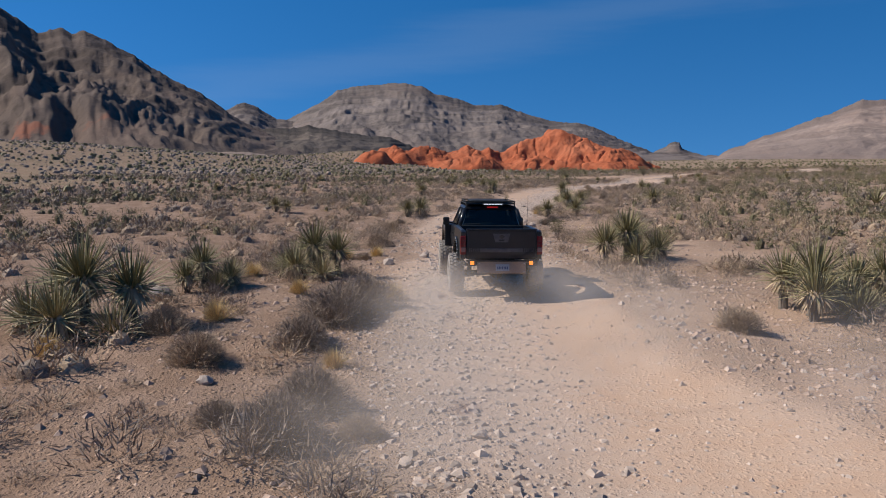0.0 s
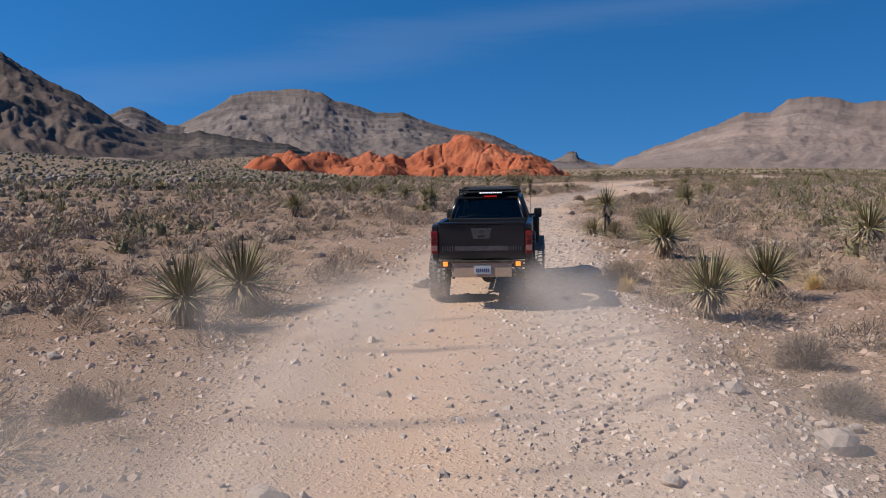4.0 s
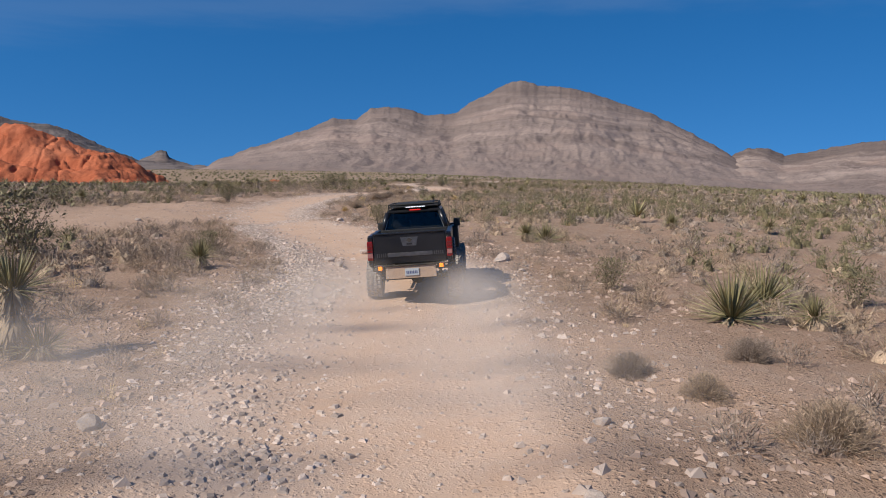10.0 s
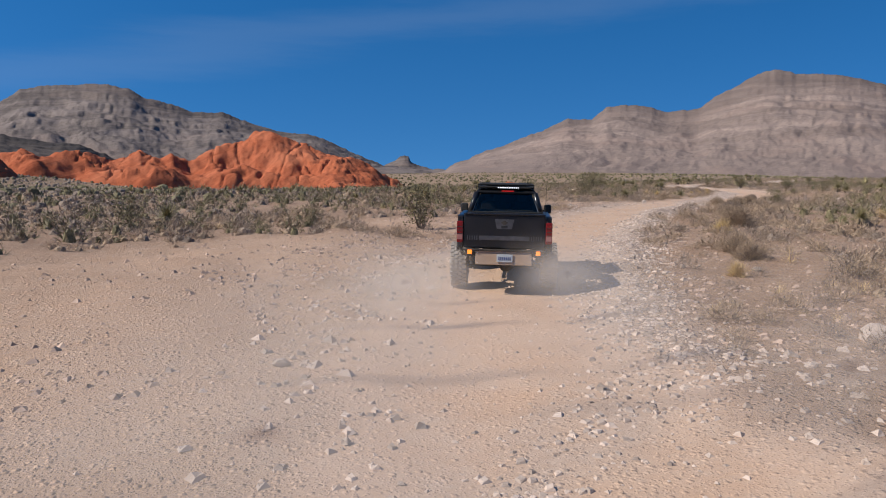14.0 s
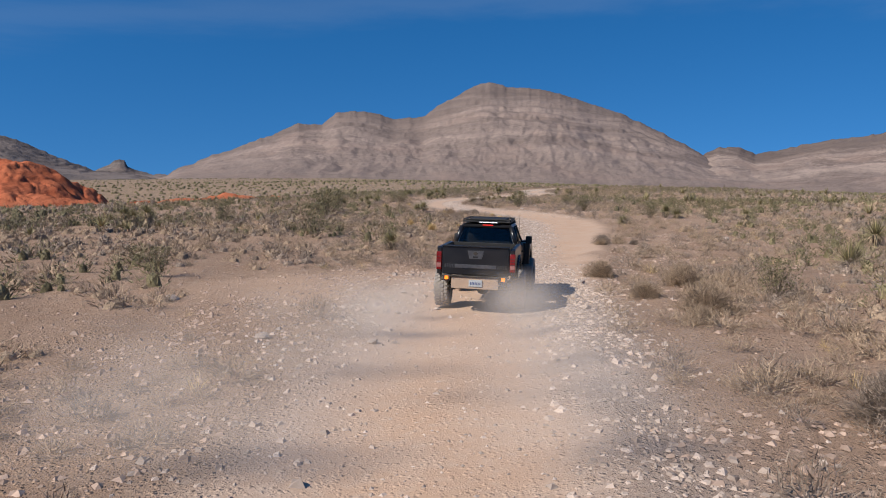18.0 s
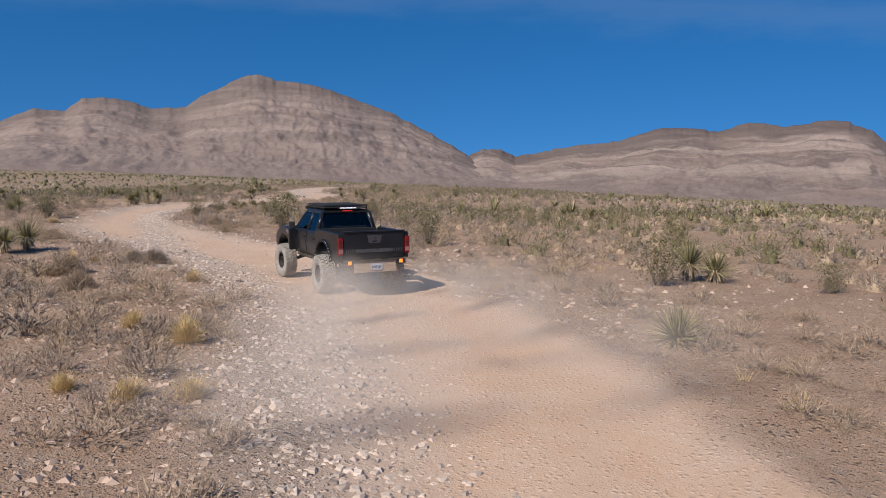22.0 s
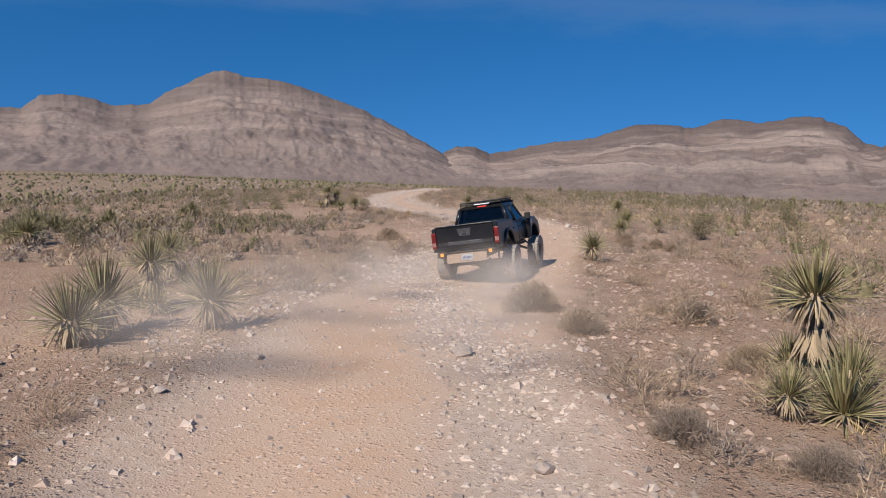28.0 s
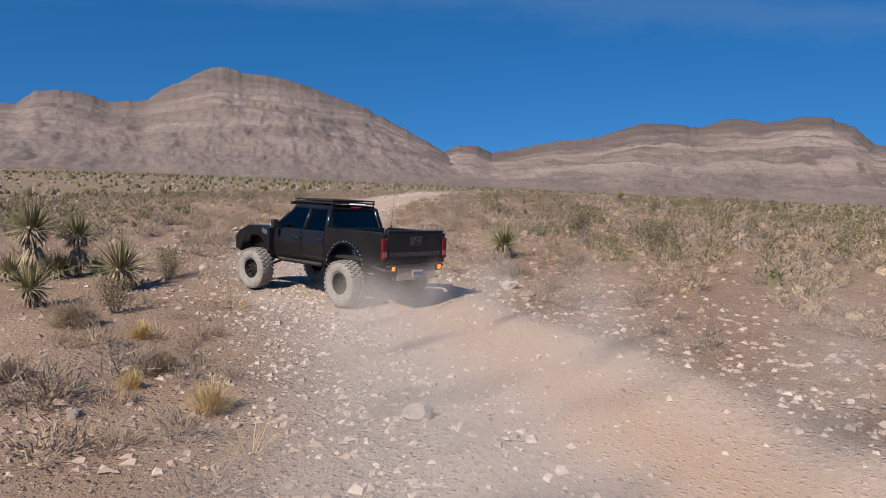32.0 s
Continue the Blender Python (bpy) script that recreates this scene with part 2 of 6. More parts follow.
def ground_material():
    """Desert soil with pebbles; the attribute 'road' turns it into bare packed dust."""
    m = bpy.data.materials.new("desert_soil")
    m.use_nodes = True
    n, l = m.node_tree.nodes, m.node_tree.links
    b = n["Principled BSDF"]
    b.inputs["Roughness"].default_value, b.inputs["Specular IOR Level"].default_value = 0.95, 0.1
    co = n.new("ShaderNodeTexCoord")

    def noise_at(scale, detail=5.0, rough=0.6):
        q = n.new("ShaderNodeTexNoise")
        q.inputs["Scale"].default_value, q.inputs["Detail"].default_value, q.inputs["Roughness"].default_value = scale, detail, rough
        l.new(co.outputs["Object"], q.inputs["Vector"])
        return q.outputs["Fac"]

    def ramp(src, lo, hi, to=(0, 1)):
        r = n.new("ShaderNodeMapRange")
        r.inputs["From Min"].default_value, r.inputs["From Max"].default_value = lo, hi
        r.inputs["To Min"].default_value, r.inputs["To Max"].default_value = to
        l.new(src, r.inputs["Value"])
        return r.outputs["Result"]

    def mix(f, a, c, mode="MIX"):
        x = n.new("ShaderNodeMixRGB")
        x.blend_type = mode
        for s, v in (("Fac", f), ("Color1", a), ("Color2", c)):
            if isinstance(v, (tuple, float)):
                x.inputs[s].default_value = (*v, 1) if isinstance(v, tuple) else v
            else:
                l.new(v, x.inputs[s])
        return x.outputs["Color"]

    at = n.new("ShaderNodeAttribute")
    at.attribute_name = "road"
    gr = n.new("ShaderNodeAttribute")
    gr.attribute_name = "gravel"
    soil = mix(ramp(noise_at(0.35), 0.4, 0.62), SOIL_A, SOIL_B)
    soil = mix(ramp(noise_at(3.0), 0.5, 0.72), soil, SOIL_C)
    dust = mix(ramp(noise_at(0.8), 0.38, 0.62), DUST_A, DUST_B)
    dust = mix(ramp(noise_at(5.0), 0.5, 0.75, (0, 0.6)), dust, DUST_C)
    pv = n.new("ShaderNodeAttribute")
    pv.attribute_name = "stony"
    soil = mix(pv.outputs["Fac"], soil, mix(ramp(noise_at(1.2), 0.42, 0.6), STONY_A, STONY_B))
    sb = n.new("ShaderNodeAttribute")
    sb.attribute_name = "scrubby"
    spots = ramp(noise_at(0.45, 6.0, 0.75), 0.44, 0.58, (0.25, 1.0))
    cover = n.new("ShaderNodeMath")
    cover.operation = "MULTIPLY"
    l.new(sb.outputs["Fac"], cover.inputs[0])
    l.new(spots, cover.inputs[1])
    soil = mix(cover.outputs[0], soil, mix(ramp(noise_at(0.05), 0.4, 0.6), (0.20, 0.165, 0.10), (0.26, 0.20, 0.135)))
    col = mix(ramp(at.outputs["Fac"], 0.1, 0.9), soil, dust)
    col = mix(ramp(gr.outputs["Fac"], 0.0, 1.0, (0, 0.85)), col, mix(ramp(noise_at(9.0), 0.4, 0.6), GRAVEL_A, GRAVEL_B))
    vo = n.new("ShaderNodeTexVoronoi")
    vo.inputs["Scale"].default_value, vo.inputs["Randomness"].default_value = 12.0, 1.0
    l.new(co.outputs["Object"], vo.inputs["Vector"])
    v2 = n.new("ShaderNodeTexVoronoi")
    v2.inputs["Scale"].default_value = 30.0
    l.new(co.outputs["Object"], v2.inputs["Vector"])
    hv = n.new("ShaderNodeHueSaturation")
    tone = n.new("ShaderNodeMath")
    tone.operation = "MULTIPLY"
    heights = []
    for k, (v, keep, lo, hi) in enumerate(((vo, 0.42, 0.55, 1.6), (v2, 0.3, 0.5, 1.55))):
        inside = ramp(v.outputs["Distance"], 0.26, 0.48, (1, 0))
        some = ramp(v.outputs["Color"], keep, keep + 0.02)
        on = n.new("ShaderNodeMath")
        on.operation = "MULTIPLY"
        l.new(inside, on.inputs[0])
        l.new(some, on.inputs[1])
        shade = mix(on.outputs[0], (0.93, 0.93, 0.93), ramp(v.outputs["Color"], keep, 1.0, (lo, hi)))
        l.new(shade, tone.inputs[k])
        dome = n.new("ShaderNodeMath")
        dome.operation = "MULTIPLY"
        l.new(on.outputs[0], dome.inputs[0])
        l.new(ramp(v.outputs["Distance"], 0.0, 0.44, (1.5 if k == 0 else 0.7, 0.2)), dome.inputs[1])
        heights.append(dome.outputs[0])
    calm = n.new("ShaderNodeMixRGB")
    calm.inputs["Color2"].default_value = (1, 1, 1, 1)
    l.new(ramp(at.outputs["Fac"], 0.0, 1.0, (0.0, 0.78)), calm.inputs["Fac"])
    l.new(tone.outputs[0], calm.inputs["Color1"])
    l.new(calm.outputs["Color"], hv.inputs["Value"])
    l.new(col, hv.inputs["Color"])
    l.new(hv.outputs["Color"], b.inputs["Base Color"])
    both = n.new("ShaderNodeMath")
    l.new(heights[0], both.inputs[0])
    l.new(heights[1], both.inputs[1])
    add = n.new("ShaderNodeMath")
    l.new(both.outputs[0], add.inputs[0])
    l.new(noise_at(11.0, 8.0, 0.75), add.inputs[1])
    bp = n.new("ShaderNodeBump")
    bp.inputs["Strength"].default_value, bp.inputs["Distance"].default_value = 0.9, 0.036
    flat = n.new("ShaderNodeMath")
    flat.operation = "MULTIPLY"
    l.new(add.outputs[0], flat.inputs[0])
    l.new(ramp(at.outputs["Fac"], 0.1, 0.9, (1.0, 0.28)), flat.inputs[1])
    l.new(flat.outputs[0], bp.inputs["Height"])
    l.new(bp.outputs["Normal"], b.inputs["Normal"])
    return m


SOIL_A, SOIL_B, SOIL_C = (0.378, 0.25, 0.171), (0.419, 0.285, 0.2), (0.45, 0.332, 0.25)
DUST_A, DUST_B, DUST_C = (0.538, 0.357, 0.244), (0.552, 0.386, 0.278), (0.561, 0.423, 0.324)
STONY_A, STONY_B = (0.30, 0.195, 0.134), (0.37, 0.25, 0.18)
GRAVEL_A, GRAVEL_B = (0.396, 0.308, 0.25), (0.478, 0.386, 0.322)


def rock_wall_material(name, a, c, dark, band_scale, noise_scale, warm=None, amount=0.5, tilt=(0, 0), cap=0.0, stain=None, contrast=1.0, fold=60.0):
    """Layered mountain rock: bent strata on the upper cliffs, plainer debris slopes below (attribute 'rise')."""
    m = bpy.data.materials.new(name)
    m.use_nodes = True
    n, l = m.node_tree.nodes, m.node_tree.links
    b = n["Principled BSDF"]
    b.inputs["Roughness"].default_value, b.inputs["Specular IOR Level"].default_value = 0.95, 0.1
    co = n.new("ShaderNodeTexCoord")
    rise = n.new("ShaderNodeAttribute")
    rise.attribute_name = "rise"

    def noise_of(vec, scale, detail=6.0, rough=0.62):
        q = n.new("ShaderNodeTexNoise")
        q.inputs["Scale"].default_value, q.inputs["Detail"].default_value, q.inputs["Roughness"].default_value = scale, detail, rough
        l.new(vec, q.inputs["Vector"])
        return q.outputs["Fac"]

    def ramp(src, lo, hi, to=(0, 1)):
        r = n.new("ShaderNodeMapRange")
        r.inputs["From Min"].default_value, r.inputs["From Max"].default_value = lo, hi
        r.inputs["To Min"].default_value, r.inputs["To Max"].default_value = to
        l.new(src, r.inputs["Value"])
        return r.outputs["Result"]

    def calc(op, p, q, r=None):
        x = n.new("ShaderNodeMath")
        x.operation = op
        for k, v in enumerate((p, q, r)):
            if isinstance(v, (int, float)):
                x.inputs[k].default_value = v
            elif v is not None:
                l.new(v, x.inputs[k])
        return x.outputs[0]

    def mix(f, p, q):
        x = n.new("ShaderNodeMixRGB")
        for k, v in (("Fac", f), ("Color1", p), ("Color2", q)):
            if isinstance(v, tuple):
                x.inputs[k].default_value = (*v, 1)
            elif isinstance(v, float):
                x.inputs[k].default_value = v
            else:
                l.new(v, x.inputs[k])
        return x.outputs["Color"]

    def strata(across, up, detail):
        """Irregular bands that follow the bent layers."""
        x = n.new("ShaderNodeVectorMath")
        x.operation = "MULTIPLY"
        x.inputs[1].default_value = (across, across, up)
        l.new(bent, x.inputs[0])
        return noise_of(x.outputs["Vector"], 1.0, detail, 0.6)

    mp = n.new("ShaderNodeMapping")
    mp.inputs["Rotation"].default_value = (radians(tilt[0]), radians(tilt[1]), 0)
    l.new(co.outputs["Object"], mp.inputs["Vector"])
    low = noise_of(co.outputs["Object"], noise_scale * 0.14, 3)
    lift = n.new("ShaderNodeCombineXYZ")
    l.new(calc("MULTIPLY_ADD", low, fold * 2, -fold), lift.inputs["Z"])
    ad = n.new("ShaderNodeVectorMath")
    l.new(mp.outputs["Vector"], ad.inputs[0])
    l.new(lift.outputs["Vector"], ad.inputs[1])
    bent = ad.outputs["Vector"]
    grain = noise_of(co.outputs["Object"], noise_scale, 9, 0.68)
    fine = noise_of(co.outputs["Object"], noise_scale * 6, 6, 0.7)
    thick, thin = strata(band_scale * 0.07, band_scale * 1.7, 3), strata(band_scale * 0.12, band_scale * 6, 4)
    high = ramp(calc("MULTIPLY_ADD", grain, 0.5, rise.outputs["Fac"]), 0.42, 0.8)
    mid = tuple(0.5 * (p + q) for p, q in zip(a, c))
    bands = mix(ramp(thick, 0.5 - 0.12 / contrast, 0.5 + 0.12 / contrast), a, c)
    bands = mix(ramp(thin, 0.54, 0.66, (0, 0.42 * contrast)), bands, dark)
    bands = mix(ramp(thin, 0.44, 0.33, (0, 0.5 * contrast)), bands, tuple(min(1.25 * v, 0.6) for v in c))
    debris = mix(ramp(grain, 0.4, 0.62), mid, tuple(0.8 * p + 0.2 * q for p, q in zip(a, c)))
    col = mix(high, debris, bands)
    col = mix(ramp(grain, 0.5, 0.68, (0, amount)), col, dark)
    col = mix(ramp(fine, 0.52, 0.68, (0, 0.45)), col, tuple(0.7 * v for v in dark))
    col = mix(ramp(fine, 0.45, 0.30, (0, 0.4)), col, c)
    if warm:
        col = mix(ramp(noise_of(co.outputs["Object"], noise_scale * 0.3), 0.5, 0.68, (0, 0.6)), col, warm)
    if cap:
        col = mix(ramp(calc("MULTIPLY_ADD", low, 0.5, rise.outputs["Fac"]), 1.04, 1.18, (0, cap)), col, dark)
    if stain:
        foot = calc("MULTIPLY", ramp(rise.outputs["Fac"], 0.28, 0.14), ramp(noise_of(co.outputs["Object"], noise_scale * 0.7, 5), 0.6, 0.66))
        col = mix(foot, col, stain)
    l.new(col, b.inputs["Base Color"])
    bp = n.new("ShaderNodeBump")
    bp.inputs["Strength"].default_value, bp.inputs["Distance"].default_value = 0.6, 0.1 / noise_scale
    l.new(calc("MULTIPLY_ADD", fine, 0.5, calc("MULTIPLY_ADD", calc("MULTIPLY", thin, high), 0.12, grain)), bp.inputs["Height"])
    l.new(bp.outputs["Normal"], b.inputs["Normal"])
    return m


SOIL = ground_material()
LIMESTONE = rock_wall_material("limestone_slopes", (0.188, 0.144, 0.124), (0.305, 0.235, 0.2), (0.134, 0.104, 0.092), 0.016, 0.016, (0.285, 0.205, 0.168), 0.24, (4, -7), 0.6, None, 0.85, 100.0)
LIMESTONE_FOLDED = rock_wall_material("folded_limestone", (0.175, 0.132, 0.114), (0.31, 0.24, 0.202), (0.105, 0.081, 0.073), 0.014, 0.016, (0.30, 0.215, 0.175), 0.22, (4, -7), 0.75, None, 1.6, 120.0)
LIMESTONE_GREY = rock_wall_material("grey_limestone", (0.108, 0.09, 0.083), (0.225, 0.185, 0.165), (0.07, 0.059, 0.055), 0.012, 0.014, (0.235, 0.175, 0.145), 0.4, (2, 5), 0.3, None, 1.0, 40.0)
DARK_ROCK = rock_wall_material("dark_varnished_rock", (0.088, 0.067, 0.057), (0.165, 0.125, 0.104), (0.045, 0.036, 0.033), 0.012, 0.016, (0.175, 0.12, 0.095), 0.5, (0, 24), 0.3, (0.27, 0.105, 0.065), 0.8, 60.0)
BASALT = rock_wall_material("dark_basalt", (0.06, 0.052, 0.048), (0.15, 0.122, 0.104), (0.035, 0.032, 0.031), 0.03, 0.025, None, 0.5, (0, 0), 0.7)
FOOTHILL = rock_wall_material("scrubby_foothill", (0.20, 0.15, 0.118), (0.27, 0.205, 0.165), (0.11, 0.088, 0.07), 0.03, 0.07, (0.36, 0.26, 0.215), 0.45, stain=(0.30, 0.13, 0.085))
RED_ROCK = rock_wall_material("red_sandstone", (0.37, 0.10, 0.046), (0.47, 0.148, 0.072), (0.23, 0.055, 0.027), 0.12, 0.075, (0.49, 0.19, 0.105), 0.5, (28, 34), 0.0, None, 0.7, 12.0)
STONE_PALE = mat("pale_limestone_stone", (0.49, 0.40, 0.335), (0.39, 0.305, 0.25), 6, bump=0.5, bscale=30, vary=0.22, stain=(0.28, 0.26, 0.25), stain_scale=2.0)
GRAVEL = mat("crushed_stone", (0.477, 0.383, 0.32), (0.387, 0.302, 0.245), 3, bump=0.3, bscale=40, island=0.34)
GRAVEL_BROWN = mat("reddish_desert_stone", (0.45, 0.325, 0.25), (0.295, 0.21, 0.165), 3, bump=0.3, bscale=40, island=0.3)
YUCCA_LEAF = mat("yucca_leaf", (0.185, 0.162, 0.075), (0.30, 0.258, 0.13), 3, rough=0.6, bump=0.15, bscale=30, island=0.45, stain=(0.38, 0.31, 0.17), stain_scale=1.6, stain_at=(0.5, 0.7))
YUCCA_DEAD = mat("dry_yucca_thatch", (0.42, 0.315, 0.20), (0.28, 0.21, 0.14), 6, bump=0.2, island=0.35)
YUCCA_TRUNK = mat("yucca_bark", (0.20, 0.16, 0.125), (0.12, 0.10, 0.08), 12, bump=0.8, bscale=40)
# the noise's dark tone paints shaded gaps between the twigs into their colour
TWIG_GREY = mat("grey_dry_twigs", (0.168, 0.127, 0.097), (0.345, 0.267, 0.207), 24, bump=0.2, bscale=34, island=0.3)
TWIG_TAN = mat("tan_dry_twigs", (0.25, 0.18, 0.123), (0.42, 0.31, 0.213), 24, bump=0.2, bscale=34, island=0.3)
STRAW = mat("golden_dry_grass", (0.60, 0.43, 0.20), (0.50, 0.35, 0.16), 5, bump=0.1, island=0.25)
CREOSOTE_LEAF = mat("olive_creosote_leaf", (0.118, 0.10, 0.052), (0.215, 0.182, 0.096), 18, rough=0.7, bump=0.2, bscale=26, island=0.35)
DARK_STEM = mat("dark_woody_stem", (0.14, 0.105, 0.08), (0.20, 0.155, 0.12), 8, bump=0.4)
PAINT = mat("black_truck_paint", (0.009, 0.0095, 0.011), (0.014, 0.014, 0.0155), 2, rough=0.28, bump=0.02, bscale=80, stain=(0.04, 0.035, 0.031), stain_scale=1.6, stain_at=(0.6, 1.3), spec=0.5)
PLASTIC = mat("black_textured_plastic", (0.02, 0.02, 0.02), (0.03, 0.029, 0.028), 20, rough=0.6, bump=0.2, bscale=120)
STEEL_DUSTY = mat("dusty_black_steel", (0.03, 0.028, 0.026), (0.09, 0.075, 0.06), 6, rough=0.6, metal=0.3, bump=0.2)
RUBBER = mat("dusty_tyre_rubber", (0.25, 0.225, 0.198), (0.34, 0.305, 0.27), 9, rough=0.95, bump=0.4, bscale=60)
RIM = mat("black_alloy_rim", (0.025, 0.024, 0.023), (0.06, 0.052, 0.045), 10, rough=0.5, metal=0.4, bump=0.1)
TAN_PLATE = mat("tan_bumper_plate", (0.36, 0.255, 0.18), (0.42, 0.31, 0.225), 3, rough=0.5, bump=0.15, bscale=30, stain=(0.26, 0.20, 0.155), stain_scale=2.5)
EMBLEM = mat("dark_grey_emblem", (0.09, 0.09, 0.095), (0.13, 0.13, 0.135), 8, rough=0.4, metal=0.6, bump=0.05)
SILVER = mat("brushed_silver_trim", (0.45, 0.45, 0.46), (0.55, 0.55, 0.56), 20, rough=0.35, metal=0.9, bump=0.05)
PLATE_WHITE = mat("licence_plate", (0.33, 0.36, 0.38), (0.40, 0.42, 0.43), 3, rough=0.5, bump=0.05)
PLATE_INK = mat("plate_ink", (0.04, 0.06, 0.16), (0.06, 0.08, 0.18), 3, rough=0.6, bump=0)
LENS_RED = mat("red_lamp_lens", (0.16, 0.008, 0.009), (0.22, 0.012, 0.012), 12, rough=0.25, bump=0.05, spec=0.5)
LENS_CLEAR = mat("clear_lamp_lens", (0.55, 0.42, 0.40), (0.62, 0.5, 0.47), 10, rough=0.2, bump=0.05, spec=0.5)
LENS_PALE = mat("pale_red_lamp_lens", (0.30, 0.13, 0.12), (0.36, 0.17, 0.15), 10, rough=0.25, bump=0.05, spec=0.5)
AMBER = mat("lit_amber_lamp", (0.55, 0.14, 0.01), (0.6, 0.18, 0.02), 4, rough=0.3, bump=0, emit=((1.0, 0.2, 0.02), 1.7))
BRAKE = mat("lit_third_brake_lamp", (0.7, 0.03, 0.03), (0.8, 0.05, 0.04), 4, rough=0.3, bump=0, emit=((1.0, 0.03, 0.02), 0.25))
LED = mat("white_light_bar_lens", (0.8, 0.82, 0.85), (0.75, 0.78, 0.82), 6, rough=0.15, bump=0, emit=((0.9, 0.95, 1.0), 0.7))
SEAT = mat("dark_grey_seat_cloth", (0.05, 0.05, 0.052), (0.08, 0.078, 0.078), 15, bump=0.3)


def glass_material(name, tint, rough=0.03):
    m = bpy.data.materials.new(name)
    m.use_nodes = True
    n, l = m.node_tree.nodes, m.node_tree.links
    n.clear()
    gl, tr, mx = n.new("ShaderNodeBsdfGlossy"), n.new("ShaderNodeBsdfTransparent"), n.new("ShaderNodeMixShader")
    fr = n.new("ShaderNodeFresnel")
    fr.inputs["IOR"].default_value = 1.45
    gl.inputs["Roughness"].default_value = rough
    tr.inputs["Color"].default_value = (*tint, 1)
    o = n.new("ShaderNodeOutputMaterial")
    l.new(fr.outputs["Fac"], mx.inputs["Fac"])
    l.new(tr.outputs["BSDF"], mx.inputs[1])
    l.new(gl.outputs["BSDF"], mx.inputs[2])
    l.new(mx.outputs["Shader"], o.inputs["Surface"])
    return m


GLASS = glass_material("tinted_window_glass", (0.36, 0.38, 0.38))


# ---- mesh helpers ----
def from_arrays(name, v, f, material, attrs=None, smooth=False):
    """A mesh object from numpy vertices and faces that all have the same number of corners."""
    v, f = np.asarray(v, np.float32), np.asarray(f, np.int32)
    me = bpy.data.meshes.new(name)
    k = f.shape[1]
    me.vertices.add(len(v))
    me.vertices.foreach_set("co", v.ravel())
    me.loops.add(f.size)
    me.loops.foreach_set("vertex_index", f.ravel())
    me.polygons.add(len(f))
    me.polygons.foreach_set("loop_start", np.arange(0, f.size, k, dtype=np.int32))
    me.polygons.foreach_set("loop_total", np.full(len(f), k, np.int32))
    me.polygons.foreach_set("use_smooth", np.full(len(f), smooth))
    for key, values in (attrs or {}).items():
        me.attributes.new(key, "FLOAT", "POINT").data.foreach_set("value", np.asarray(values, np.float32))
    me.update(calc_edges=True)
    me.validate()
    me.materials.append(material)
    return new(name, me)


def part(name, bm, material, parent, label="", smooth=False):
    me = bpy.data.meshes.new(name)
    bm.normal_update()
    bm.to_mesh(me)
    bm.free()
    for p in me.polygons:
        p.use_smooth = smooth
    me.materials.append(material)
    ob = new(name, me)
    ob.parent = parent
    return tagged(ob, label)


def thing(name, label, category, group="", kind=""):
    return tagged(new(name), label, category, group, kind)


def fbm(x, y, scale, octaves=4, seed=0.0, gain=0.5):
    """Smooth pseudo-random relief from a lattice of random values, about -1 to 1."""
    rng = np.random.RandomState(int(seed * 10) + 7)
    table = rng.rand(256, 256) * 2 - 1
    out, amp, norm = np.zeros_like(x, dtype=float), 1.0, 0.0
    for o in range(octaves):
        px, py = x / scale * 2 ** o + 17.3 * o, y / scale * 2 ** o + 5.1 * o
        ix, iy = np.floor(px).astype(int), np.floor(py).astype(int)
        fx, fy = px - ix, py - iy
        fx, fy = fx * fx * (3 - 2 * fx), fy * fy * (3 - 2 * fy)
        a, b = table[ix % 256, iy % 256], table[(ix + 1) % 256, iy % 256]
        c, d = table[ix % 256, (iy + 1) % 256], table[(ix + 1) % 256, (iy + 1) % 256]
        out += amp * (a * (1 - fx) * (1 - fy) + b * fx * (1 - fy) + c * (1 - fx) * fy + d * fx * fy)
        norm += amp
        amp *= gain
    return out / norm * 1.6


# ---- the road's line, from the truck's run, and the lie of the land ----
LINE = np.array([[r[1], r[2], r[3]] for r in TRUCK_ROWS])
ta, tb = LINE[0, :2] - LINE[2, :2], LINE[-1, :2] - LINE[-3, :2]
ta, tb = ta / np.hypot(*ta), tb / np.hypot(*tb)
back = [[*(LINE[0, :2] + ta * k + np.array((q, 0))), 0.1] for k, q in ((45, 9.0), (30, 5.4), (15, 2.0), (6, 0.4))]
ahead = [[*(LINE[-1, :2] + tb * k + np.array((0.012, 0)) * k * k), 0.0] for k in (6, 15, 30, 45, 60)]
LINE = np.vstack([back, LINE, ahead])
seg = np.hypot(*np.diff(LINE[:, :2], axis=0).T)
ARC = np.concatenate([[0], np.cumsum(seg)])
STEP = np.arange(0, ARC[-1], 1.0)
ROAD = np.stack([np.interp(STEP, ARC, LINE[:, k]) for k in range(3)], 1)
for _ in range(6):
    ROAD[1:-1] = (ROAD[:-2] + 2 * ROAD[1:-1] + ROAD[2:]) / 4
TANG = np.gradient(ROAD[:, :2], axis=0)
TANG /= np.linalg.norm(TANG, axis=1)[:, None]
# open bare ground beside the road: x, y, radius
BARE = [(5.5, 9.0, 3.6), (5.8, 3.0, 4.0), (5.2, 15.0, 2.6), (27.5, 128.0, 9.0), (31.0, 136.0, 8.0), (22.0, 124.0, 5.0), (8.5, 27.0, 4.5), (14.0, 133.0, 8.0), (22.0, 92.0, 4.0), (57.0, 163.0, 5.0), (118.0, 231.0, 3.0), (40.0, 147.0, 5.0), (139.0, 236.0, 5.0), (150.0, 254.0, 5.0)]


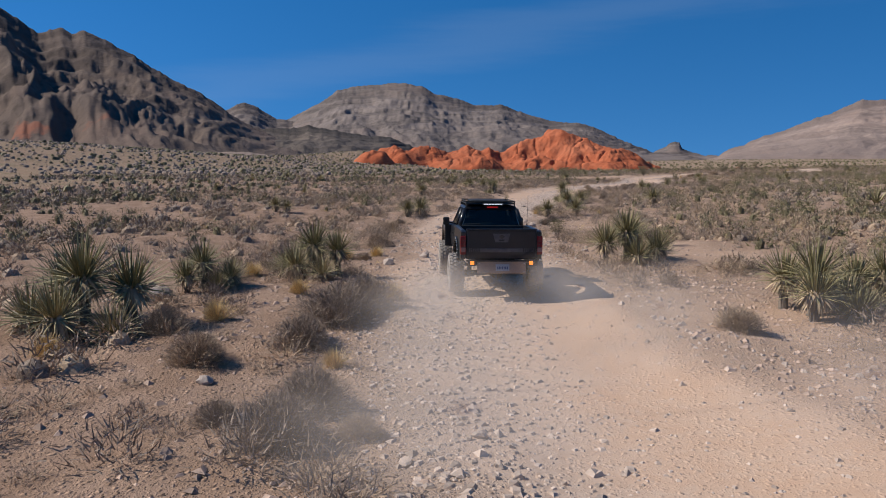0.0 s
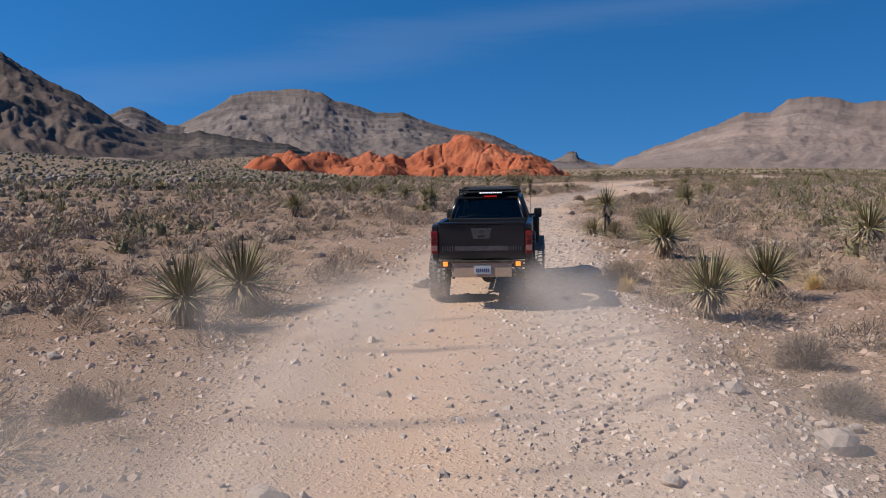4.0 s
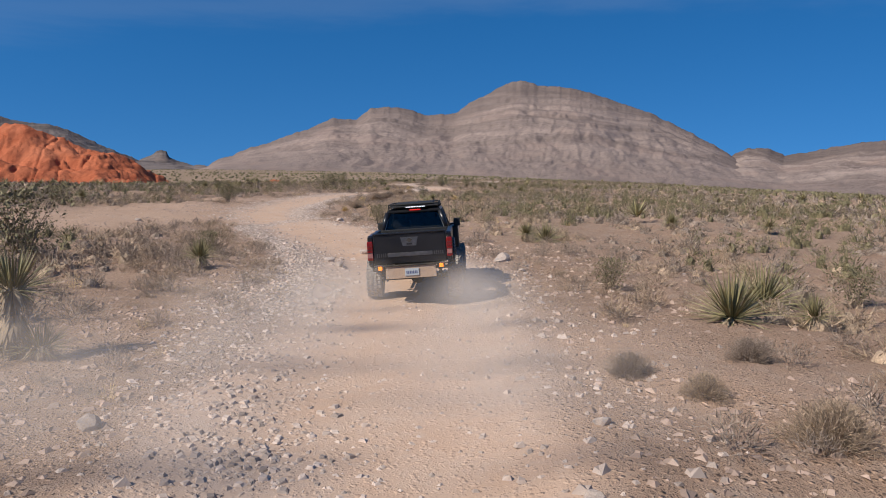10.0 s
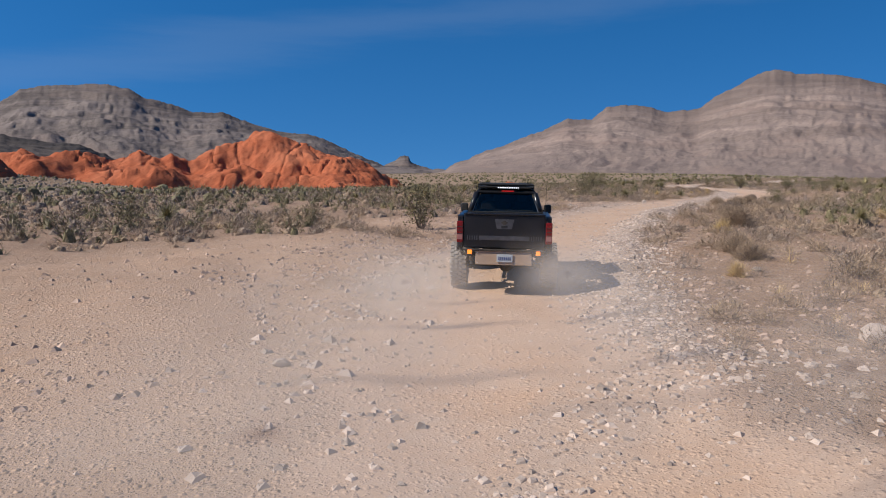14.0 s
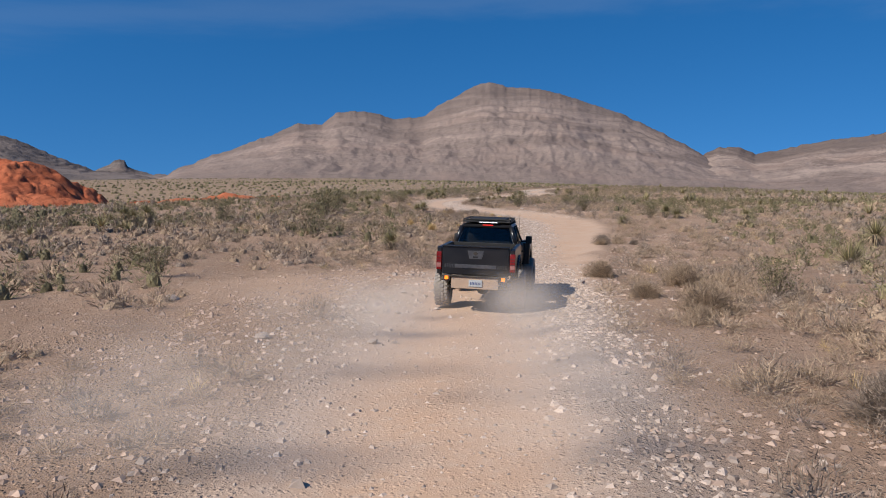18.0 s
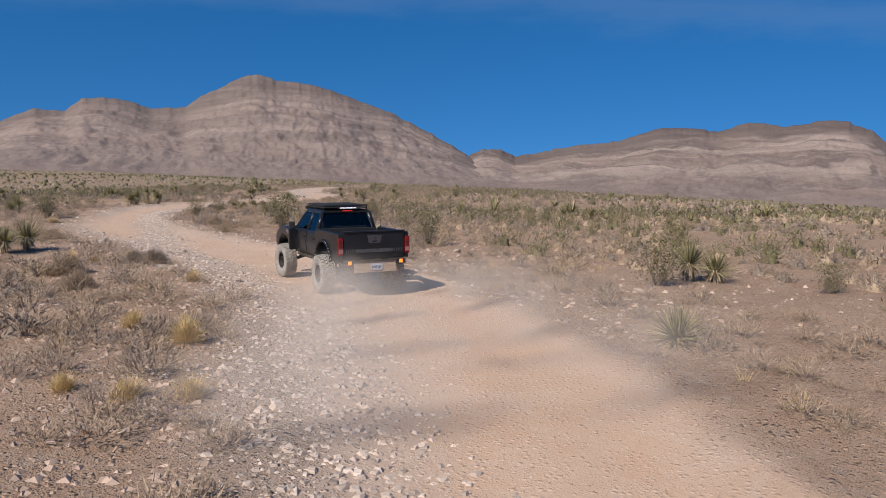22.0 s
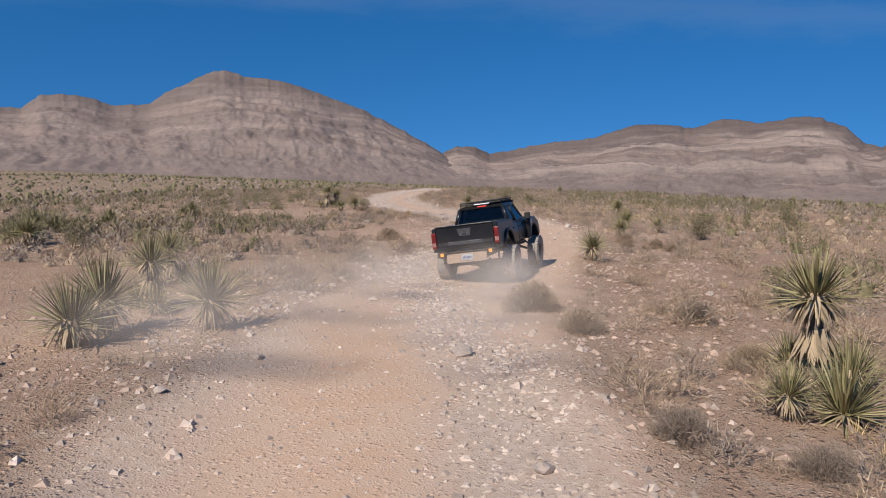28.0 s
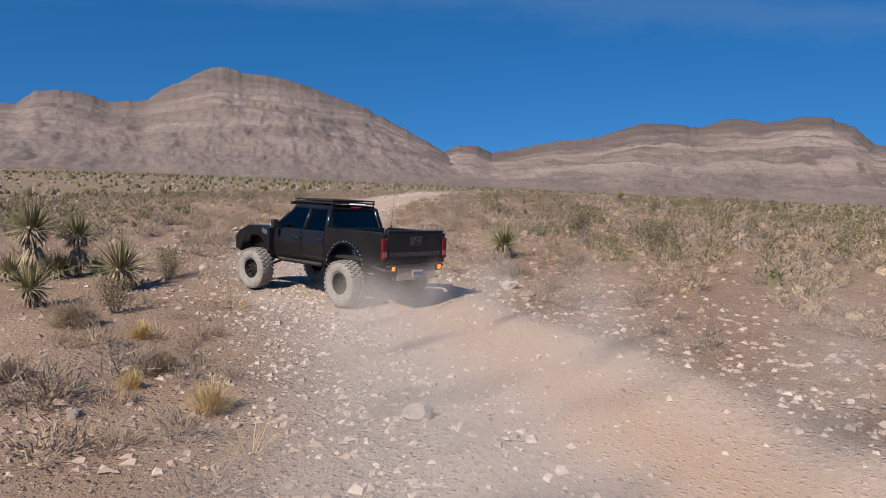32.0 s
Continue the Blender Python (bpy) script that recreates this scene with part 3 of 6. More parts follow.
# where crushed stone lies across the track: seconds of the truck's run, metres to its right, half-width
BED = np.array([(-5, -2.6, 1.5), (-1.3, -2.0, 1.5), (0, -0.9, 1.7), (1, -0.2, 1.6), (2, 1.0, 1.5), (4, 1.6, 1.6), (5.5, 1.0, 1.7), (7, 0.6, 1.3), (8.4, 0.6, 1.2), (9.2, -2.2, 1.2), (10, -3.2, 1.4), (11, -2.9, 0.6), (12.5, -2.9, 0.35), (13.3, 2.2, 0.9), (15, 2.4, 1.1), (17, 2.5, 0.9), (18.3, 2.4, 0.9), (19.3, -0.5, 1.2), (21, -2.4, 1.2), (23, -2.5, 1.2), (24.3, 1.6, 0.8), (27, 1.8, 0.9), (28.2, -2.6, 1.0), (29, -3.2, 1.3), (30, -2.8, 1.2), (31, -1.8, 1.3), (36, -1.8, 1.2)])
bed_arc = np.interp(BED[:, 0], [-5, *[r[0] for r in TRUCK_ROWS], 36], [ARC[4] - 38, *ARC[4:4 + len(TRUCK_ROWS)], ARC[3 + len(TRUCK_ROWS)] + 38])
BED_AT, BED_W = -np.interp(STEP, bed_arc, BED[:, 1]), np.interp(STEP, bed_arc, BED[:, 2])


def along(x, y):
    """Distance to the road's line (left positive), index along it."""
    x, y = np.asarray(x, float).ravel(), np.asarray(y, float).ravel()
    d, k = np.full(len(x), 1e9), np.zeros(len(x), int)
    for a in range(0, len(x), 20000):
        q = (x[a:a + 20000, None] - ROAD[None, :, 0]) ** 2 + (y[a:a + 20000, None] - ROAD[None, :, 1]) ** 2
        k[a:a + 20000] = q.argmin(1)
        d[a:a + 20000] = np.sqrt(q.min(1))
    side = (x - ROAD[k, 0]) * -TANG[k, 1] + (y - ROAD[k, 1]) * TANG[k, 0]
    return np.where(side < 0, -d, d), k


def bare_at(x, y):
    b = np.zeros(len(x))
    for cx, cy, r in BARE:
        b = np.maximum(b, np.clip(1.4 - np.hypot(x - cx, y - cy) / r + 0.35 * fbm(x, y, 3.0, 3, 4), 0, 1))
    return b


def land(x, y):
    """Ground height and masks of road, gravel and stony soil at points."""
    x, y = np.asarray(x, float).ravel(), np.asarray(y, float).ravel()
    near = (x > -140) & (x < 300) & (y > -140) & (y < 400)
    z = np.zeros(len(x))
    road, grav, away = np.zeros(len(x)), np.zeros(len(x)), np.ones(len(x))
    fall = (x * 0.866 - y * 0.5 - 48) / 20   # the plain tilts down to the south-east
    far = np.hypot(x - 80, y - 120)
    z += 1.8 * fbm(x, y, 160, 4, 3) * np.clip((far - 130) / 250, 0, 1)
    z += 16 * np.exp(-(((x + 230) / 150) ** 2 + ((y - 330) / 200) ** 2)) + 12 * np.exp(-(((x + 60) / 90) ** 2 + ((y - 620) / 130) ** 2))
    if near.any():
        xn, yn = x[near], y[near]
        d, k = along(xn, yn)
        a = np.abs(d)
        away[near] = np.clip((a - 6) / 70, 0, 1) ** 1.3
        w = 1.75 + 0.35 * fbm(xn, yn, 9, 2, 1)
        off = np.clip((a - w) / 1.6, 0, 1)
        blend = np.exp(-(a / 22) ** 2)
        zr = ROAD[k, 2]
        zz = zr * blend + off * (0.05 + 0.20 * fbm(xn, yn, 7, 4, 2) * np.clip(a / 12, 0.25, 1) + 0.10 * fbm(xn, yn, 1.3, 3, 5))
        zz += 0.13 * np.exp(-((a - w - 0.55) / 0.5) ** 2) * (0.4 + 0.8 * np.clip(fbm(xn, yn, 6, 2, 6) + 0.4, 0, 1))
        zz -= 0.035 * np.exp(-((a - 0.9) / 0.28) ** 2) + 0.012 * fbm(xn, yn, 0.8, 3, 8) * (1 - off)
        zz += 0.022 * fbm(xn, yn, 0.5, 2, 9) * (0.3 + off)
        b = bare_at(xn, yn)
        r = np.clip(1.25 - np.clip(a - w, 0, 9) / 0.9 + 0.5 * fbm(xn, yn, 1.6, 3, 11), 0, 1)
        road[near] = np.maximum(r, b * 0.5)
        patch = np.clip(fbm(xn, yn, 14, 3, 12) * 1.3 + 0.35, 0, 1)
        bed = np.exp(-(np.abs(d - BED_AT[k] + 0.4 * fbm(xn, yn, 3, 3, 13)) / BED_W[k] / 1.05) ** 4)
        grav[near] = np.clip(np.maximum(bed * (0.6 + 0.4 * patch), np.exp(-((a - w - 0.35) / 0.8) ** 2) * (0.15 + 0.6 * patch)), 0, 1)
        fade = np.clip((260 - np.hypot(xn - 80, yn - 120)) / 60, 0, 1)
        z[near] = z[near] * (1 - fade * 0.6) + zz * fade
    z -= away * 0.043 * 20 * (np.log1p(np.exp(-np.abs(fall))) + np.maximum(fall, 0))
    z -= away * 9 * np.exp(-((x - 95) / 130) ** 2 - ((y - 465) / 150) ** 2)   # hollow in which the red rocks stand
    stony = np.clip((-1 - x) / 9 + 0.35 + 0.5 * fbm(x, y, 30, 3, 15), 0, 1) * (y < 700)
    stony = np.maximum(stony, np.clip(0.45 * fbm(x, y, 26, 4, 16), 0, 0.5) * np.clip(np.hypot(x - 80, y - 120) / 60, 0.5, 1))
    return z, road, grav, stony, np.clip((away - 0.75) / 0.25, 0, 1) * 0.8


def spread(lo, hi, step, reach, grow=1.13):
    """Even steps from lo to hi, then ever wider ones out to the horizon."""
    inner = list(np.arange(lo, hi + 1e-6, step))
    q, p, out_hi, out_lo = step, hi, [], []
    while p < reach:
        q *= grow
        p += q
        out_hi.append(p)
    q, p = step, lo
    while p > -reach:
        q *= grow
        p -= q
        out_lo.append(p)
    return np.array(out_lo[::-1] + inner + out_hi)


def build_ground():
    gx, gy = spread(-14, 178, 0.6, 4600), spread(-4, 266, 0.6, 4600)
    X, Y = np.meshgrid(gx, gy)
    z, road, grav, stony, scrubby = land(X, Y)
    nx, ny = len(gx), len(gy)
    i = np.arange(nx * ny).reshape(ny, nx)
    f = np.stack([i[:-1, :-1], i[:-1, 1:], i[1:, 1:], i[1:, :-1]], -1).reshape(-1, 4)
    g = from_arrays("ground", np.stack([X.ravel(), Y.ravel(), z], 1), f, SOIL, {"road": road, "gravel": grav, "stony": stony, "scrubby": scrubby}, smooth=True)
    tagged(g, "reddish tan gravelly desert soil with a worn dirt track", "ground", kind="structure")
    return gx, gy, z.reshape(ny, nx)


GRID_X, GRID_Y, GRID_Z = build_ground()


def surface(x, y):
    """Height of the ground's mesh at points."""
    x, y = np.asarray(x, float), np.asarray(y, float)
    i = np.clip(np.searchsorted(GRID_X, x) - 1, 0, len(GRID_X) - 2)
    j = np.clip(np.searchsorted(GRID_Y, y) - 1, 0, len(GRID_Y) - 2)
    u = (x - GRID_X[i]) / (GRID_X[i + 1] - GRID_X[i])
    v = (y - GRID_Y[j]) / (GRID_Y[j + 1] - GRID_Y[j])
    return (GRID_Z[j, i] * (1 - u) + GRID_Z[j, i + 1] * u) * (1 - v) + (GRID_Z[j + 1, i] * (1 - u) + GRID_Z[j + 1, i + 1] * u) * v


def ground_at(x, y):
    return float(surface(x, y))


# ---- mountains ----
def ridge(name, label, origin, profile, dist, depth, material, rough=0.10, seed=1.0, rows=84, step=0.1, talus=0.5, cliff=0.5):
    """A range seen from origin: skyline given as compass degrees and elevation degrees, its foot `depth` nearer.
    Gullies run down the slope, the upper part breaks into stepped cliffs."""
    az = np.arange(profile[0][0], profile[-1][0] + 1e-6, step)
    el = np.interp(az, [p[0] for p in profile], [p[1] for p in profile])
    el = el + 0.08 * fbm(az * 10, az * 0 + seed, 4, 4, seed, 0.6)
    d = dist + 0.03 * dist * fbm(az * 10, az * 0, 90, 2, seed + 3)
    top = 3.0 + d * np.tan(np.radians(el))
    w = max(3, int(1.6 / step)) | 1
    soft_top = np.convolve(np.pad(top, w // 2, "edge"), np.hanning(w + 2)[1:-1] / np.hanning(w + 2).sum(), "valid")
    u = np.concatenate([np.linspace(0, 1, rows), [1.06, 1.18, 1.4]])
    A, U = np.meshgrid(np.radians(az), u)
    R = d[None, :] - depth * (1 - U)
    x, y = origin[0] + R * np.sin(A), origin[1] + R * np.cos(A)
    s = np.where(U <= 1, talus * U ** 1.9 + (1 - talus) * U ** 1.05, 1 - (U - 1) * 1.6)
    foot = np.minimum(land(x, y)[0].reshape(x.shape) - 6, top[None, :])
    crest = soft_top[None, :] + (top - soft_top)[None, :] * np.clip(U, 0, 1) ** 6
    z = foot + (crest - foot) * s
    rel = np.clip(top[None, :] - foot, 5, 400)
    env = np.clip(U * (1.02 - U) * 4, 0, 1)
    run, up = A * dist + 40 * fbm(x, y, 260, 3, seed + 5), U * depth
    gully = 1 - 2.2 * np.abs(fbm(run, up * 0.28, 170, 5, seed + 1, 0.55))
    rill = 1 - 2.2 * np.abs(fbm(run, up * 0.35, 48, 4, seed + 8, 0.55))
    spur = 1 - 2 * np.abs(fbm(run, up, 420, 4, seed + 6))
    z += rel * env * rough * (0.9 * spur + 1.0 * gully * (1.1 - 0.6 * U) + 0.16 * rill * (1.1 - 0.7 * U))
    z += rel * env * (0.008 + 0.2 * rough) * (1 - 2 * np.abs(fbm(x, y, 55, 6, seed + 4, 0.62)))
    ledge = np.clip(rel * 0.11, 8, 30)
    h = (z - foot + 18 * fbm(x, y, 420, 3, seed + 7)) / ledge
    q = np.clip((h - np.floor(h) - 0.55) / 0.4, 0, 1)
    z += cliff * ledge * (np.floor(h) + q * q * (3 - 2 * q) - h + 0.25) * np.clip(U * 2.2 - 0.9, 0, 1) * env ** 0.5
    n, m = len(az), len(u)
    i = np.arange(n * m).reshape(m, n)
    f = np.stack([i[:-1, :-1], i[:-1, 1:], i[1:, 1:], i[1:, :-1]], -1).reshape(-1, 4)
    ob = from_arrays(name, np.stack([x.ravel(), y.ravel(), z.ravel()], 1), f, material, {"rise": U.ravel()}, smooth=True)
    return tagged(ob, label, "mountain", kind="structure")


ridge("mountain_west", "dark brown-grey rocky mountain with gullied talus slopes", (0, 0),
      [(-62, 3.0), (-55, 6.0), (-47, 9.5), (-40, 11.0), (-34, 10.8), (-29.8, 9.98), (-28.7, 9.27), (-27.7, 8.5), (-27.0, 8.83), (-26.3, 9.02), (-25.7, 8.63), (-24.9, 8.89), (-23.6, 8.27), (-21.8, 7.34), (-19.7, 5.96), (-18.0, 5.21), (-16.5, 4.24), (-14.9, 3.04), (-13.5, 2.51), (-11.5, 1.89), (-8.5, 0.6), (-6.5, -0.1)],
      1500, 850, DARK_ROCK, 0.11, 2.0)
ridge("mountain_small", "small grey peak between two mountains", (0, 0),
      [(-19, 2.0), (-16.4, 3.6), (-15.5, 4.05), (-14.6, 4.42), (-13.7, 4.07), (-12.3, 3.26), (-11.3, 3.1), (-9.0, 2.6)], 2300, 500, LIMESTONE_GREY, 0.08, 5.0)
ridge("mountain_north", "flat-topped grey limestone mountain with banded cliffs", (0, 0),
      [(-14.5, 2.0), (-11.4, 3.18), (-10.2, 3.9), (-8.9, 4.52), (-7.8, 5.38), (-6.2, 5.68), (-3.3, 5.8), (-1.5, 5.6), (-0.5, 5.0), (0.6, 4.8), (2.6, 4.12), (4.6, 4.1), (6.2, 3.52), (8.2, 2.95), (10.3, 2.76), (11.4, 2.45), (12.6, 1.8), (14.5, 1.0), (15.8, 0.5), (17.8, 0.3), (20.0, -0.2)],
      2500, 1150, LIMESTONE_GREY, 0.05, 7.0, cliff=0.9)
ridge("hill_dark", "low dark basalt ridge in front of a mountain", (0, 0),
      [(-17.0, 1.2), (-14.8, 2.4), (-10.7, 2.64), (-10.0, 2.76), (-7.8, 2.34), (-6.1, 1.99), (-3.9, 1.85), (-2.7, 1.33), (-1.6, 0.77), (0.5, -0.4)], 1450, 420, BASALT, 0.12, 9.0, talus=0.75)
ridge("foothills", "low scrubby tan foothills below a dark mountain", (0, 0),
      [(-50, 0.6), (-40, 0.9), (-32, 0.4), (-25, 0.3), (-20, 0.75), (-15, 0.9), (-12, 0.55), (-9, 0.15), (-6.5, 0.45), (-4.5, 0.1), (-2, -0.5)], 720, 330, FOOTHILL, 0.16, 21.0, talus=0.3)
ridge("butte", "small distant butte with a square summit", (0, 0),
      [(14.8, 0.1), (15.4, 0.36), (16.3, 0.8), (16.7, 0.95), (16.9, 1.22), (17.5, 1.18), (17.7, 0.8), (18.1, 0.58), (19.0, 0.3), (20.3, 0.15), (21.5, -0.2)], 4200, 500, LIMESTONE_GREY, 0.05, 11.0, step=0.06)
ridge("mountain_east", "broad pinkish grey limestone mountain with folded strata", (9.9, 75.8),
      [(19.5, -0.2), (20.6, 0.25), (21.2, 0.7), (22.2, 1.0), (23.3, 1.5), (24.5, 1.8), (26.1, 2.5), (27.8, 3.06), (29.3, 3.75), (29.9, 3.84), (31.3, 3.75), (32.3, 4.6), (33.6, 4.79), (35.1, 4.69), (36.7, 4.15), (38.9, 4.45), (39.8, 5.19), (40.7, 5.6), (42.3, 6.45), (43.0, 6.74), (43.9, 6.79), (44.9, 6.5), (47.9, 6.14), (48.9, 5.83), (51.0, 5.15), (53.0, 4.45), (55.4, 3.3), (57.7, 2.05), (59.3, 1.05), (61.5, 0.2), (63.0, -0.5)],
      3000, 1350, LIMESTONE, 0.028, 13.0)
ridge("mountain_southeast", "long pinkish limestone range with curved pale bands", (109.1, 218.6),
      [(55.0, 0.0), (58.2, 0.7), (59.7, 1.15), (61.3, 2.03), (62.6, 1.97), (63.8, 1.45), (66.3, 1.92), (68.6, 2.33), (71.5, 2.62), (73.8, 3.4), (74.6, 3.6), (76.8, 3.62), (78.6, 3.3), (80.6, 3.96), (82.1, 3.74), (83.2, 3.67), (85.9, 4.0), (87.0, 3.83), (88.4, 3.2), (89.6, 2.1), (90.6, 1.95), (92.2, 2.65), (93.4, 2.0), (95.1, 1.35), (96.8, 0.17), (100.5, -1.4), (104.4, -2.5), (108.0, -3.0)],
      2900, 1250, LIMESTONE_FOLDED, 0.03, 17.0)


def red_domes(name, label, domes, seed=1.0, cell=0.75, sink=0.0):
    """A cluster of rounded sandstone domes: x, y, half-widths, height."""
    xs = [d[0] - d[2] for d in domes] + [d[0] + d[2] for d in domes]
    ys = [d[1] - d[3] for d in domes] + [d[1] + d[3] for d in domes]
    X, Y = np.meshgrid(np.arange(min(xs) - 3, max(xs) + 3, cell), np.arange(min(ys) - 3, max(ys) + 3, cell))
    wx, wy = X + 5 * fbm(X, Y, 22, 3, seed), Y + 5 * fbm(X, Y, 22, 3, seed + 1)
    lump, edge = np.zeros(X.shape), np.full(X.shape, -4.0)
    for cx, cy, rx, ry, h in domes:
        q = ((wx - cx) / rx) ** 2 + ((wy - cy) / ry) ** 2
        lump += (h * np.clip(1 - q ** 0.62, 0, 1) ** 0.72) ** 3
        edge = np.maximum(edge, -8 * (q - 1))
    z = np.where(lump > 0, 0.93 * np.cbrt(lump), edge)
    body = np.clip(z / 6, 0, 1)
    crack = np.abs(fbm(X + 0.5 * Y, Y - 0.3 * X, 13, 3, seed + 2))
    cleft = np.abs(fbm(X * 0.45 + 0.3 * Y, Y * 0.5 - 0.8 * X, 17, 3, seed + 5))
    z += body * (2.4 * fbm(X, Y, 15, 5, seed + 3, 0.58) - 1.6 * np.exp(-(crack / 0.035) ** 2) - 2.2 * np.exp(-(cleft / 0.03) ** 2) + 0.5 * (1 - 2 * np.abs(fbm(X, Y, 5, 3, seed + 6))))
    ny, nx = X.shape
    i = np.arange(nx * ny).reshape(ny, nx)
    f = np.stack([i[:-1, :-1], i[:-1, 1:], i[1:, 1:], i[1:, :-1]], -1).reshape(-1, 4)
    f = f[(z.ravel()[f] > -2.5).any(1)]
    zz = z + land(X, Y)[0].reshape(X.shape) - sink
    ob = from_arrays(name, np.stack([X.ravel(), Y.ravel(), zz.ravel()], 1), f, RED_ROCK, {"rise": np.ones(z.size)}, smooth=True)
    return tagged(ob, label, "rock outcrop", kind="structure")


red_domes("red_rock_dome", "large rounded outcrop of orange-red sandstone domes",
          [(78, 517, 30, 28, 31.5), (97, 508, 36, 28, 25.5), (117, 494, 32, 24, 18), (60, 512, 24, 20, 21), (32, 508, 20, 18, 18), (14, 512, 17, 16, 17), (-8, 505, 20, 16, 13.5), (-28, 498, 20, 14, 11), (64, 485, 34, 20, 13.5), (20, 482, 30, 14, 10), (92, 478, 30, 18, 12), (-42, 470, 13, 9, 8), (114, 464, 26, 18, 7.5)], 3.0)
red_domes("red_outcrop", "low outcrop of orange-red sandstone on the flat", [(128, 330, 16, 8, 3.0), (150, 345, 12, 8, 2.2), (112, 352, 14, 8, 2.6)], 5.0, 0.7)
red_domes("red_outcrop", "low outcrop of orange-red sandstone on the flat", [(30, 420, 18, 8, 3.5), (48, 428, 14, 8, 3.0), (60, 400, 14, 6, 2.2)], 7.0, 0.7)
red_domes("red_outcrop", "small red sandstone patch on the slope", [(-210, 640, 22, 14, 9), (-190, 655, 16, 10, 7)], 8.0, 1.2)


# ---- shape helpers ----
def box(bm, c, s, bevel=0.0, rot=(0, 0, 0), taper=None):
    r = bmesh.ops.create_cube(bm, size=1.0)
    vs = r["verts"]
    if taper:  # scale of the upper face in x and y
        for v in vs:
            if v.co.z > 0:
                v.co.x *= taper[0]
                v.co.y *= taper[1]
    m = pose(*c, *rot) @ Matrix.Diagonal((*s, 1))
    bmesh.ops.transform(bm, matrix=m, verts=vs)
    if bevel:
        es = list({e for v in vs for e in v.link_edges})
        bmesh.ops.bevel(bm, geom=es, offset=bevel, segments=2, affect="EDGES", profile=0.5)
    return bm


def tube(bm, a, b, r, n=10, r2=None):
    a, b = Vector(a), Vector(b)
    m = Matrix.Translation((a + b) / 2) @ (b - a).to_track_quat("Z", "Y").to_matrix().to_4x4()
    bmesh.ops.create_cone(bm, cap_ends=True, segments=n, radius1=r, radius2=r if r2 is None else r2, depth=(b - a).length, matrix=m)
    return bm


def slab(bm, outline, x0, x1, bevel=0.0):
    """A side outline of (y, z) points drawn out from x0 to x1."""
    lo = [bm.verts.new((x0, y, z)) for y, z in outline]
    hi = [bm.verts.new((x1, y, z)) for y, z in outline]
    n = len(outline)
    fs = [bm.faces.new(lo), bm.faces.new(hi[::-1])]
    for i in range(n):
        fs.append(bm.faces.new((lo[i], hi[i], hi[(i + 1) % n], lo[(i + 1) % n])))
    bmesh.ops.recalc_face_normals(bm, faces=fs)
    if bevel:
        es = [e for e in {e for f in fs[:2] for e in f.edges}]
        bmesh.ops.bevel(bm, geom=es, offset=bevel, segments=2, affect="EDGES", profile=0.5)
    return bm


def loft(bm, rings):
    """Skin through closed rings of equal count, with both ends filled."""
    vs = [[bm.verts.new(p) for p in ring] for ring in rings]
    fs = [bm.faces.new(vs[0][::-1]), bm.faces.new(vs[-1])]
    for a, b in zip(vs, vs[1:]):
        for i in range(len(a)):
            fs.append(bm.faces.new((a[i], a[(i + 1) % len(a)], b[(i + 1) % len(a)], b[i])))
    bmesh.ops.recalc_face_normals(bm, faces=fs)
    return bm


def lathe(bm, profile, n=40):
    """Turn (x, r) points round the x axis."""
    rings = [[bm.verts.new((x, r * math.cos(2 * math.pi * k / n), r * math.sin(2 * math.pi * k / n))) for k in range(n)] for x, r in profile]
    for a, b in zip(rings, rings[1:]):
        for i in range(n):
            bm.faces.new((a[i], a[(i + 1) % n], b[(i + 1) % n], b[i]))
    bmesh.ops.recalc_face_normals(bm, faces=bm.faces[:])
    return bm


def pane(bm, corners, thick=0.008):
    """A thin sheet through four corners."""
    c = [Vector(p) for p in corners]
    n = (c[1] - c[0]).cross(c[3] - c[0]).normalized() * thick
    return loft(bm, [c, [p + n for p in c]])


def arch(cy, cz, r, a0, a1, n=12):
    return [(cy + r * math.cos(radians(a0 + (a1 - a0) * k / n)), cz + r * math.sin(radians(a0 + (a1 - a0) * k / n))) for k in range(n + 1)]


# ---- the truck ----
WHEEL_R, AXLE_F, TRACK = 0.475, 3.2, 0.93


